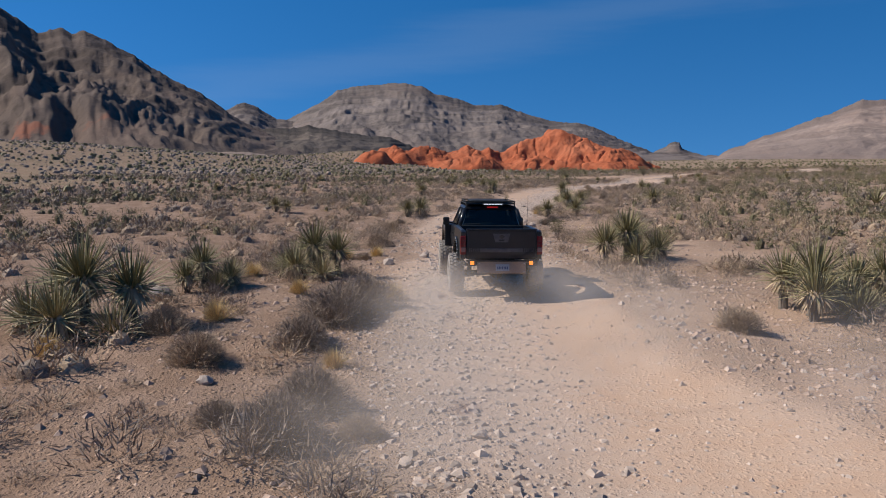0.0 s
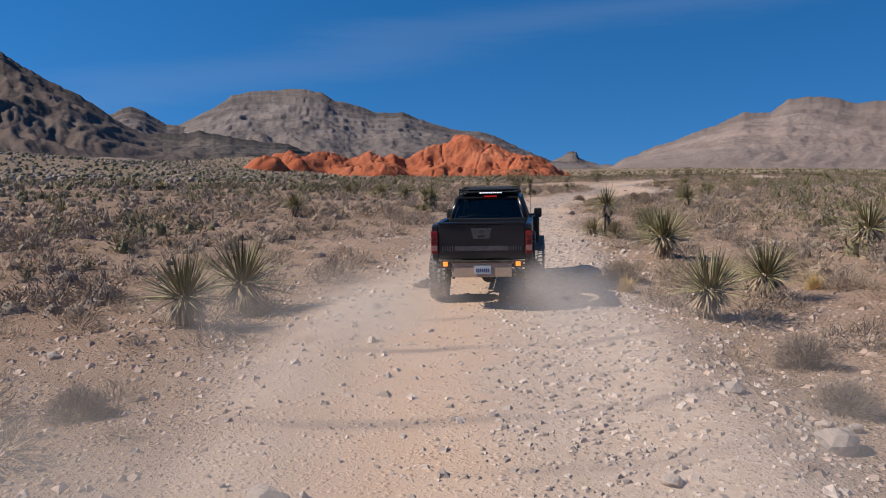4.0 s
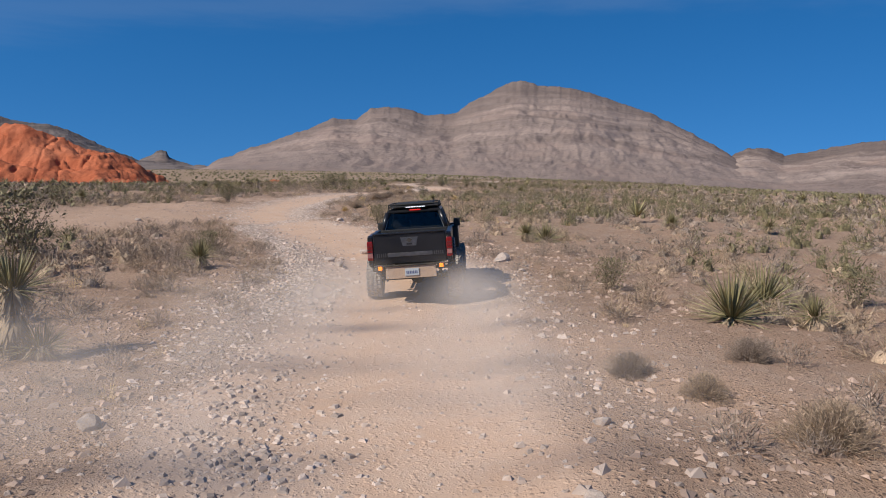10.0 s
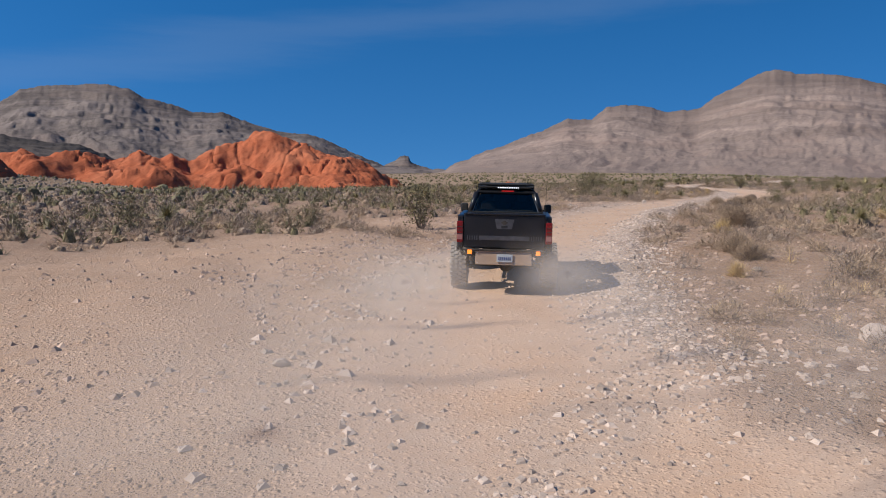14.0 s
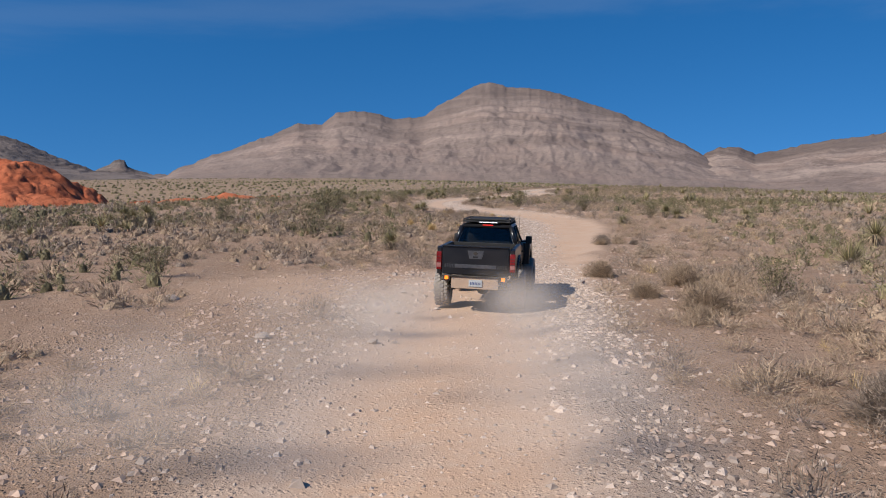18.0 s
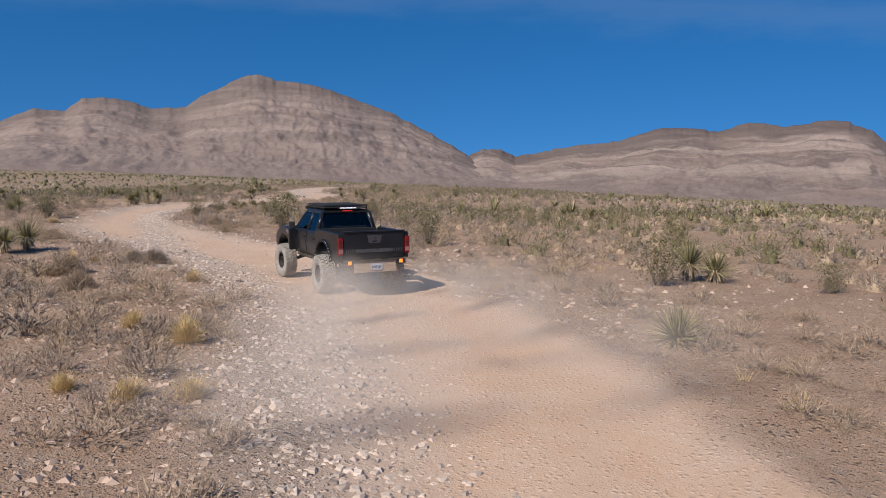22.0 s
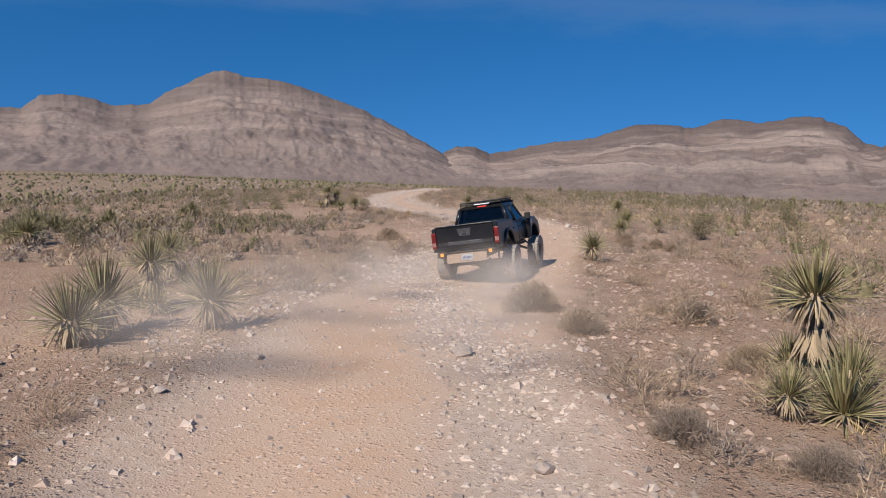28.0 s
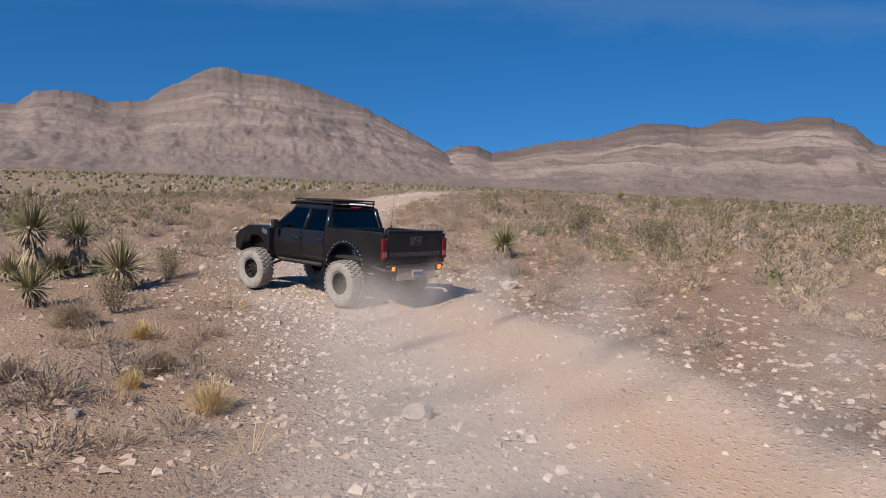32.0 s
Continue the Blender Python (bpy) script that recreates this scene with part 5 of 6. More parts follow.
def fuzz(count, r, h, width, length, rng):
    """A rounded cushion of single thin blades that stick out of a dome."""
    V, F = [], []
    for k in range(count):
        a, e = rng.rand() * 6.283, math.asin(rng.rand() ** 0.8)
        n = np.array((math.cos(a) * math.cos(e), math.sin(a) * math.cos(e), math.sin(e)))
        q = 0.35 + 0.65 * rng.rand() ** 0.5
        lob = 0.85 + 0.2 * math.sin(a * 3 + 0.7) + 0.1 * math.sin(a * 5)
        p = n * np.array((r * lob, r * lob, h)) * q
        d = n * 0.8 + rng.randn(3) * 0.45 + np.array((0, 0, 0.25))
        d *= length * (0.6 + 0.8 * rng.rand()) / np.linalg.norm(d)
        s = np.cross(d, rng.randn(3))
        s *= width / max(np.linalg.norm(s), 1e-6)
        i = len(V)
        V += [p - s - d * 0.5, p + s - d * 0.5, p + d * 0.5]
        F += [(i, i + 1, i + 2)]
    v = np.array(V)
    v[:, 2] = np.maximum(v[:, 2], -0.04)
    return v, np.array(F)


def brush(count, r, h, width, rng):
    """Straight dry stalks that radiate from the root into a rounded dome."""
    V, F = [], []
    for k in range(count):
        a, e = rng.rand() * 6.283, math.asin(0.05 + 0.95 * rng.rand())
        lob = 0.85 + 0.15 * math.sin(a * 3 + 0.7) + 0.2 * rng.rand()
        n = np.array((math.cos(a) * math.cos(e) * r, math.sin(a) * math.cos(e) * r, math.sin(e) * h)) * lob
        o = n * (0.15 + 0.35 * rng.rand())
        s = np.array((-math.sin(a), math.cos(a), rng.randn() * 0.6)) * width
        i = len(V)
        V += [o - s, o + s, n + rng.randn(3) * r * 0.09]
        F += [(i, i + 1, i + 2)]
    v = np.array(V)
    v[:, 2] = np.maximum(v[:, 2], -0.03)
    return v, np.array(F)


def leafy(count, r, h, size, rng):
    """Small leaves spread in an open, uneven crown that widens upwards."""
    V, F = [], []
    for k in range(count):
        a, q = rng.rand() * 6.283, rng.rand() ** 0.6
        lob = 0.75 + 0.25 * math.sin(a * 3 + 1.3) + 0.15 * math.sin(a * 7)
        z = h * (0.10 + 0.90 * rng.rand() ** 0.8)
        rr = r * lob * q * (0.62 + 0.38 * z / h)
        p = np.array((math.cos(a) * rr, math.sin(a) * rr, z))
        d, s = rng.randn(3) * size, rng.randn(3) * size * 0.6
        d[2] = abs(d[2])
        i = len(V)
        V += [p, p + d * 0.5 + s * 0.5, p + d, p + d * 0.5 - s * 0.5]
        F += [(i, i + 1, i + 2), (i, i + 2, i + 3)]
    return np.array(V), np.array(F)


def stems(count, r, h, width, rng):
    V, F = [], []
    for k in range(count):
        a = k * 2.4 + rng.rand()
        q = r * (0.3 + 0.6 * rng.rand())
        o = np.array((math.cos(a) * 0.05, math.sin(a) * 0.05, -0.03))
        m = np.array((math.cos(a) * q * 0.45, math.sin(a) * q * 0.45, h * 0.5)) + rng.randn(3) * r * 0.05
        t = np.array((math.cos(a) * q, math.sin(a) * q, h * (0.75 + 0.25 * rng.rand())))
        for p0, p1, w0, w1 in ((o, m, width, width * 0.7), (m, t, width * 0.7, width * 0.25)):
            i = len(V)
            for p, w in ((p0, w0), (p1, w1)):
                V += [p + np.array((math.cos(b), math.sin(b), 0)) * w for b in (0, 2.1, 4.2)]
            F += [(i + x, i + (x + 1) % 3, i + 3 + (x + 1) % 3) for x in range(3)] + [(i + x, i + 3 + (x + 1) % 3, i + 3 + x) for x in range(3)]
    return np.array(V), np.array(F)


def child(name, piece, material, parent, label=""):
    ob = from_arrays(name, *piece, material)
    ob.parent = parent
    return tagged(ob, label)


def yucca(kind, rng):
    """kind 0: stemless rosette; 1: short trunk in thatch; 2: clump of several heads; 3: tall trunk."""
    t = thing("yucca", ("spiky green yucca rosette growing from gravel", "yucca on a short trunk with dry hanging thatch", "clump of several spiky yucca heads with dry thatch", "tall yucca with a shaggy trunk of dead leaves", "tall yucca with two shaggy trunks and low rosettes", "broad clump of many olive yucca heads with dry thatch")[kind], "yucca", "desert yuccas")
    heads = {0: [(0, 0, 0.05, 1.0)], 1: [(0, 0, 0.36, 0.88)], 2: [(0, 0, 0.34, 0.8), (0.55, 0.3, 0.2, 0.72)], 3: [(0, 0, 0.78, 0.72), (0.22, -0.28, 0.10, 0.5), (-0.3, 0.12, 0.12, 0.5)], 4: [(0, 0, 0.78, 0.66), (0.40, 0.10, 0.62, 0.62), (0.1, -0.48, 0.08, 0.6), (-0.4, 0.1, 0.06, 0.45)], 5: [(0, 0, 0.5, 0.72), (0.5, 0.15, 0.4, 0.64), (-0.45, 0.2, 0.32, 0.62), (0.15, -0.5, 0.18, 0.62), (-0.35, -0.38, 0.1, 0.56), (0.68, -0.3, 0.06, 0.5)]}[kind]
    for hx, hy, hz, s in heads:
        g = blades(130, 0.76 * s, 0.024 * s, (-0.2, 1.5), 0.05, 0.10, hz, rng, jitter=0.16)
        child("leaf_crown", moved(g, hx, hy), YUCCA_LEAF, t)
        if hz > 0.08:
            d = blades(int(60 + 70 * hz), 0.40 * s, 0.04 * s, (-1.45, -0.5), 0.09, 0.1, hz, rng, fold=False)
            if hz > 0.6:
                d = merge(d, blades(80, 0.38 * s, 0.04, (-1.5, -0.9), 0.11, 0.1, hz * 0.55, rng, fold=False))
            child("dead_thatch", moved(d, hx, hy), YUCCA_DEAD, t, "dry straw-coloured hanging leaves")
            bm = bmesh.new()
            tube(bm, (hx, hy, -0.05), (hx, hy, hz + 0.05), 0.10 * s, 9, 0.08 * s)
            part("trunk", bm, YUCCA_TRUNK, t)
        else:
            d = blades(36, 0.45 * s, 0.04 * s, (-0.2, 0.15), 0.05, 0.3, hz, rng, fold=False)
            child("dead_thatch", moved(d, hx, hy), YUCCA_DEAD, t, "dry straw-coloured outer leaves")
    return t


def creosote(rng, n=1):
    t = thing("creosote_bush", "olive-green open creosote bush with dark stems", "bush", "creosote bushes")
    child("woody_base", stems(26, 0.62, 0.85, 0.007, rng), DARK_STEM, t)
    child("foliage", leafy(1700, 0.70, 0.92, 0.032, rng), CREOSOTE_LEAF, t)
    return t


def dry_shrub(rng, material, label, name="dry_shrub"):
    t = thing(name, label, "bush", "dry desert shrubs")
    child("twig_mass", merge(fuzz(3200, 0.56, 0.56, 0.0036, 0.12, rng), brush(600, 0.54, 0.58, 0.0035, rng), twiggy(70, 0.62, 0.72, 0.0032, rng, 0.1)), material, t)
    child("woody_base", stems(9, 0.4, 0.5, 0.012, rng), DARK_STEM, t)
    return t


def grass_tuft(rng):
    t = thing("grass_tuft", "golden dry bunch grass tuft", "grass", "dry grass tufts")
    a = merge(blades(60, 0.5, 0.010, (0.3, 1.45), 0.13, 0.4, 0.0, rng, fold=False), brush(620, 0.40, 0.55, 0.0032, rng), fuzz(700, 0.36, 0.46, 0.0028, 0.09, rng))
    child("blade_clump", a, STRAW, t)
    return t


# places: x, y, height
YUCCAS_A = [(-2.2, 47, 1.28), (6.5, 46.4, 1.25), (-1.5, 48.4, 1.49), (-6.8, 13.9, 2.05), (8.6, 48.2, 1.23), (7.7, 15.3, 1.89), (9.9, 16.6, 1.53), (-5.8, 17.9, 1.38), (-3.5, 20.3, 1.71), (5.9, 23.7, 1.99), (20.3, 76, 1.4), (10.9, 58.9, 1.26), (9.6, 60.2, 2.02), (-11.4, 51, 1.29), (-2, 71.2, 1.36), (9, 53.8, 1.5), (15.3, 54.1, 1.5)]
YUCCAS_B = [(4.8, 75.5, 1.55), (5.3, 77, 1.56), (15.8, 95.9, 1.86), (21.5, 103.8, 0.92), (28.2, 90, 0.75), (27.4, 91.2, 0.88), (40.9, 119.6, 1.48), (29.6, 91.8, 0.87), (22.4, 81.4, 0.97), (4.9, 90.2, 1.41), (36.9, 105.5, 0.77), (36.6, 106.4, 0.97), (3.4, 93.1, 1.38), (0.8, 97.9, 1.28), (48.4, 107.4, 1.06), (51.3, 103.5, 1.03), (29.1, 153, 1.15), (59, 117.9, 1.22), (16.8, 119, 1.6)]
YUCCAS_C = [(89.1, 175.2, 0.61), (75.7, 176.7, 0.43), (76.4, 176.7, 0.62), (97, 177, 1.27), (78.1, 156.2, 0.89), (92.7, 168.2, 1.54), (66.7, 171.8, 1.03), (56.4, 139.2, 0.86), (86, 158.1, 1.4), (53.2, 189.2, 1.5), (48.1, 171, 1.48), (49.4, 170.4, 1.11), (63.1, 193.4, 1.82), (62, 194.4, 1.83), (80.9, 200.6, 1.84)]
YUCCAS_D = [(91.6, 206.2, 0.57), (103.7, 225, 0.77), (102.8, 225.8, 1.11), (104.9, 226.3, 1.12), (89.4, 198.4, 1.01), (90.3, 198.6, 1.19), (111.7, 207.7, 1.16), (108.8, 233.7, 0.92), (91.5, 209.3, 0.99), (95.7, 222, 1.41), (96.7, 221.9, 1.22), (122.4, 234.4, 1.67), (113, 243.9, 1.84), (109.9, 247.1, 1.86), (126.4, 247.3, 1.4)]
YUCCAS_E = [(118.7, 219.3, 0.74), (119.2, 218.7, 0.75), (120.5, 219.1, 2.12), (117.4, 230.2, 1.51), (118.6, 228.8, 1.34), (155.5, 254.2, 1.01), (119.4, 231.4, 1.77), (158, 254.8, 1.31), (143.8, 228.7, 0.92), (157.1, 256.8, 2.13), (158.2, 256.7, 1.82), (146.3, 227.6, 0.88), (147.6, 229.6, 1.12), (151.8, 221.6, 0.7), (132.5, 226.3, 1.11), (169.4, 250.4, 1.33), (161.9, 234.3, 1.37), (130.7, 253.8, 1.38), (135.3, 254.2, 1.23), (137.8, 250.8, 1.55)]
CREOSOTES_A = [(23.2, 107.6, 0.79), (5.6, 65.4, 0.44), (12.1, 63, 0.96), (28.8, 95.4, 0.89), (36.9, 118.4, 1.15), (25.7, 114, 0.4), (9, 29.8, 0.86), (31.4, 90.6, 1), (5.4, 34.9, 0.83), (39, 145.4, 2.01), (35, 148.2, 0.86), (1.5, 102.5, 1.3), (17.9, 109, 2.3), (27.3, 153.9, 1.65)]
CREOSOTES_B = [(65.4, 153.2, 1.17), (46.6, 160.4, 0.66), (101.9, 189, 1.51), (97.2, 173.4, 0.88), (95.5, 177.4, 1.36), (108.2, 194.8, 1.01), (104.5, 199.9, 1.91), (55, 169.1, 1.12), (67.7, 180.3, 2.11), (114, 201.3, 1.34), (70.2, 197.9, 1.86), (86.7, 207.9, 2.39), (77.8, 196, 2.45)]
CREOSOTES_C = [(101.6, 216.9, 1.46), (112.7, 214.2, 1.04), (105.1, 223.2, 1.18), (143.1, 225, 1.31), (159.4, 254.9, 0.85), (108.3, 211.2, 1.23), (151.2, 226, 0.9), (126.6, 220, 0.99), (154.5, 222.2, 1.18), (175.4, 246.9, 1.29), (126.8, 244.9, 1.3), (155.9, 252.2, 0.75), (160.3, 223, 1.2), (178.5, 250.9, 1.5)]
SHRUBS_A = [(4, 62.6, 0.45), (-4, 23.9, 0.36), (5.7, 41.8, 0.48), (-2.5, 42.9, 0.49), (-1.9, 8.2, 0.78), (-2.6, 24.4, 0.39), (-1, 8.4, 0.4), (-2.8, 8.9, 0.42), (-1.7, 9.3, 0.8), (6.4, 43.6, 0.6), (-3.9, 11.5, 0.71), (-2.4, 12.5, 0.68), (14.2, 65.8, 0.59), (-5.1, 13.4, 0.62), (5.5, 13.7, 0.64), (-2.1, 14.4, 1.11), (-2.7, 30.8, 0.79), (14.8, 68.2, 0.7), (-1.6, 15.4, 0.95), (17.9, 67.7, 0.73), (6.5, 50.5, 0.63), (9.6, 33.6, 0.57), (-2.6, 38.7, 0.69)]
SHRUBS_B = [(22.2, 86.9, 0.66), (60.8, 152.6, 0.55), (22.6, 88.7, 0.44), (62.6, 153.5, 0.98), (16.2, 83.5, 0.53), (22.6, 89.9, 0.48), (17.6, 84.1, 0.42), (62.8, 155.4, 0.6), (24.9, 89.4, 0.53), (55.4, 146, 0.79), (43.3, 131.3, 0.64), (15.4, 76.8, 0.64), (20.8, 85, 0.81), (15.4, 78.5, 0.62), (57, 147.5, 0.94), (44.4, 133, 0.74), (65.9, 156.2, 0.86), (19.5, 79.8, 0.61), (66.1, 159.4, 0.75), (8.8, 86.8, 0.9), (50.8, 140.2, 1.06), (48.6, 168.3, 0.94)]
SHRUBS_C = [(117, 218.8, 0.44), (86.4, 189.2, 0.66), (117.2, 220.2, 0.49), (75.4, 166.5, 0.45), (71.8, 173.2, 0.76), (94, 203.3, 0.64), (92.4, 204.2, 0.57), (152.2, 249.3, 0.37), (77.3, 166, 0.37), (137, 224.8, 0.44), (76.6, 167.4, 0.61), (153.6, 248.2, 0.47), (87.6, 191.7, 0.8), (137.8, 225.6, 0.57), (77.8, 167.3, 0.49), (93.1, 205.6, 0.58), (121, 220, 0.51), (101.8, 201.3, 0.52), (138.5, 226.9, 0.44), (136.1, 236.7, 0.72), (154.5, 251.4, 0.57), (90.7, 192, 0.68), (140.1, 227.4, 0.61), (121.9, 223, 0.62), (91, 193.4, 0.53), (124, 221.4, 0.55), (103.6, 204, 0.67), (123.7, 224.7, 0.85)]
TUFTS_A = [(-3.2, 24.7, 0.53), (13.8, 74.3, 0.35), (41.2, 129.4, 0.5), (-2.3, 25.5, 0.52), (-1.7, 11.3, 0.44), (-6.6, 12.1, 0.52), (-4.4, 14.2, 0.6), (6.2, 49.4, 0.47), (10.4, 49.3, 0.49), (-1.1, 16.3, 0.56), (-3.4, 17.3, 0.53), (47.4, 137.1, 0.72), (1.8, 89.1, 0.53), (-5.3, 20.5, 0.55), (62.1, 143, 0.71)]
TUFTS_B = [(152.6, 246.1, 0.54), (88.7, 187.7, 0.48), (152.7, 247.6, 0.35), (81.4, 180.1, 0.43), (81.9, 179.5, 0.44), (81.1, 181, 0.37), (154.8, 250.1, 0.42), (83.8, 181.9, 0.62), (90.1, 194.2, 0.37), (84.4, 184.2, 0.49), (89.7, 194.9, 0.49), (91.1, 193.8, 0.49), (94.9, 211.2, 0.63), (77, 181.3, 0.67), (78.6, 180.6, 0.5), (99.1, 212, 0.52), (79.3, 186.5, 0.68)]


def place_all(models, native, places, squash=1.0):
    rng = random.Random(5)
    used = set()
    for x, y, h in places:
        i = rng.randrange(len(models))
        k = h / native[i]
        m = pose(x, y, ground_at(x, y) - 0.03, rng.uniform(-4, 4), rng.uniform(-4, 4), rng.uniform(0, 360)) @ Matrix.Diagonal((k * squash, k * squash, k, 1))
        if i in used:
            c = copy_thing(models[i], Matrix.Identity(4))
        else:
            c = models[i]
            used.add(i)
        c.matrix_basis = m
    for i, mo in enumerate(models):
        if i not in used:
            for o in (*mo.children_recursive, mo):
                bpy.data.objects.remove(o)


r_ = np.random.RandomState
YUCCAS = YUCCAS_A + YUCCAS_B + YUCCAS_C + YUCCAS_D + YUCCAS_E
CLUMPS = [p for p in YUCCAS_A if p[1] < 25]
SINGLE = [p for p in YUCCAS if p not in CLUMPS]
place_all([yucca(0, r_(1)), yucca(0, r_(2)), yucca(1, r_(3))], [0.66, 0.66, 1.0], [p for p in SINGLE if p[2] < 0.95])
place_all([yucca(1, r_(4)), yucca(1, r_(5)), yucca(1, r_(7)), yucca(2, r_(6))], [1.0, 1.0, 1.0, 0.95], [p for p in SINGLE if 0.95 <= p[2] < 1.52])
place_all([yucca(3, r_(8)), yucca(4, r_(9))], [1.42, 1.36], [p for p in SINGLE if 1.52 <= p[2] < 1.9])
place_all([yucca(3, r_(15))], [1.42], [p for p in SINGLE if p[2] >= 1.9])
place_all([yucca(5, r_(10)), yucca(5, r_(14))], [1.15, 1.15], CLUMPS)
place_all([creosote(r_(11)), creosote(r_(12)), creosote(r_(13))], [1.0] * 3, CREOSOTES_A + CREOSOTES_B + CREOSOTES_C)
place_all([dry_shrub(r_(21), TWIG_GREY, "grey twiggy dry desert shrub"), dry_shrub(r_(22), TWIG_GREY, "grey twiggy dry desert shrub"), dry_shrub(r_(23), TWIG_TAN, "tan twiggy dry desert shrub"), dry_shrub(r_(24), TWIG_TAN, "tan twiggy dry desert shrub")], [0.72] * 4, SHRUBS_A + SHRUBS_B + SHRUBS_C, 1.15)
place_all([grass_tuft(r_(31)), grass_tuft(r_(32)), grass_tuft(r_(33))], [0.62] * 3, TUFTS_A + TUFTS_B)


def scatter(name, label, piece, pts, lo, hi, material, seed=1, category="vegetation", squash=(0.8, 1.1), smooth=False):
    """Very many copies of one piece, joined into one mesh."""
    rng = np.random.RandomState(seed)
    v, f = piece
    n = len(pts)
    s = lo + (hi - lo) * rng.rand(n) ** 1.6
    a = rng.rand(n) * 6.283
    sq = squash[0] + (squash[1] - squash[0]) * rng.rand(n)
    c, q = np.cos(a)[:, None], np.sin(a)[:, None]
    x = (v[None, :, 0] * c - v[None, :, 1] * q) * s[:, None] + pts[:, 0:1]
    y = (v[None, :, 0] * q + v[None, :, 1] * c) * s[:, None] + pts[:, 1:2]
    z = v[None, :, 2] * (s * sq)[:, None] + pts[:, 2:3]
    V = np.stack([x, y, z], -1).reshape(-1, 3)
    F = (f[None] + (np.arange(n) * len(v))[:, None, None]).reshape(-1, f.shape[1])
    return tagged(from_arrays(name, V, F, material, smooth=smooth), label, category, kind="stuff")


def field(n, seed, dmin, dmax, clump=6.0, gate=-0.15, bare=True):
    """Points on the open ground between dmin and dmax metres from the road."""
    rng = np.random.RandomState(seed)
    k = rng.randint(0, len(ROAD), n * 3)
    d = dmin + (dmax - dmin) * rng.rand(n * 3)
    sgn = np.where(rng.rand(n * 3) < 0.5, -1, 1)
    x = ROAD[k, 0] - TANG[k, 1] * d * sgn + rng.randn(n * 3) * 0.5
    y = ROAD[k, 1] + TANG[k, 0] * d * sgn + rng.randn(n * 3) * 0.5
    dd, _ = along(x, y)
    ok = (np.abs(dd) > dmin) & (fbm(x, y, clump, 2, seed * 0.1) > gate)
    if bare:
        ok &= bare_at(x, y) < 0.45
    x, y = x[ok][:n], y[ok][:n]
    return np.stack([x, y, surface(x, y) - 0.02], 1)


def ring(n, seed, r0, r1, az0=-65.0, az1=125.0):
    rng = np.random.RandomState(seed)
    r = np.sqrt(r0 ** 2 + (r1 ** 2 - r0 ** 2) * rng.rand(n) ** 1.25)
    a = np.radians(az0 + (az1 - az0) * rng.rand(n))
    x, y = 80 + r * np.sin(a), 125 + r * np.cos(a)
    d, _ = along(x, y)
    ok = np.abs(d) > 70
    x, y = x[ok], y[ok]
    return np.stack([x, y, surface(x, y) - 0.05], 1)


def mound(r, h, seg, rings, seed):
    """The dense lumpy body of a low shrub."""
    rng = np.random.RandomState(seed)
    V = [(r * (1 - 0.5 * q * q) * (0.8 + 0.4 * rng.rand()) * math.cos(6.283 * (k + 0.5 * j) / seg), r * (1 - 0.5 * q * q) * (0.8 + 0.4 * rng.rand()) * math.sin(6.283 * (k + 0.5 * j) / seg), h * q * (0.85 + 0.3 * rng.rand()) - 0.04) for j, q in enumerate(np.linspace(0, 0.85, rings)) for k in range(seg)]
    V.append((0, 0, h))
    F = []
    for j in range(rings - 1):
        for k in range(seg):
            a, b = j * seg + k, j * seg + (k + 1) % seg
            F += [(a, b, a + seg), (b, b + seg, a + seg)]
    F += [((rings - 1) * seg + k, (rings - 1) * seg + (k + 1) % seg, rings * seg) for k in range(seg)]
    return np.array(V), np.array(F)


CUSHION_NEAR = fuzz(200, 0.45, 0.42, 0.0065, 0.13, r_(47))
CUSHION_NEAR_B = merge(brush(40, 0.52, 0.42, 0.004, r_(146)), fuzz(165, 0.45, 0.38, 0.0065, 0.13, r_(147)))
CUSHION_MID = merge(mound(0.2, 0.18, 6, 2, 3), fuzz(118, 0.42, 0.42, 0.0095, 0.14, r_(247)))
CUSHION = merge(mound(0.22, 0.22, 5, 2, 4), fuzz(42, 0.40, 0.42, 0.021, 0.17, r_(41)))
CUSHION_FAR = merge(mound(0.27, 0.26, 5, 2, 5), fuzz(14, 0.42, 0.42, 0.04, 0.22, r_(42)))
CUSHION_RING = merge(mound(0.38, 0.36, 5, 2, 8), fuzz(5, 0.42, 0.42, 0.05, 0.24, r_(48)))
LEAFY_SMALL = merge(mound(0.15, 0.3, 5, 2, 6), fuzz(78, 0.46, 0.62, 0.015, 0.15, r_(43)))
LEAFY_FAR = merge(mound(0.25, 0.32, 5, 2, 7), fuzz(14, 0.44, 0.55, 0.042, 0.22, r_(44)))
LEAFY_RING = merge(mound(0.36, 0.42, 5, 2, 9), fuzz(5, 0.44, 0.5, 0.05, 0.26, r_(49)))
TUFT_SMALL = blades(30, 0.40, 0.006, (0.3, 1.4), 0.08, 0.3, 0, r_(45), fold=False)
YUCCA_FAR = blades(34, 0.6, 0.055, (-0.1, 1.45), 0.05, 0.1, 0.3, r_(46), fold=False)
scatter("scrub_near_grey", "low grey twiggy scrub covering the desert floor", CUSHION_NEAR, field(1300, 51, 3.2, 8, 6.0, -0.3), 0.55, 1.6, TWIG_GREY, 51)
scatter("scrub_near_tan", "low tan dry scrub covering the desert floor", CUSHION_NEAR_B, field(2300, 52, 3.0, 8, 5.0, -0.35), 0.5, 1.5, TWIG_TAN, 52)
scatter("scrub_grey", "low grey scrub beside the track", CUSHION_MID, field(2800, 65, 7, 19, 7.0, -0.35), 0.65, 1.8, TWIG_GREY, 65)
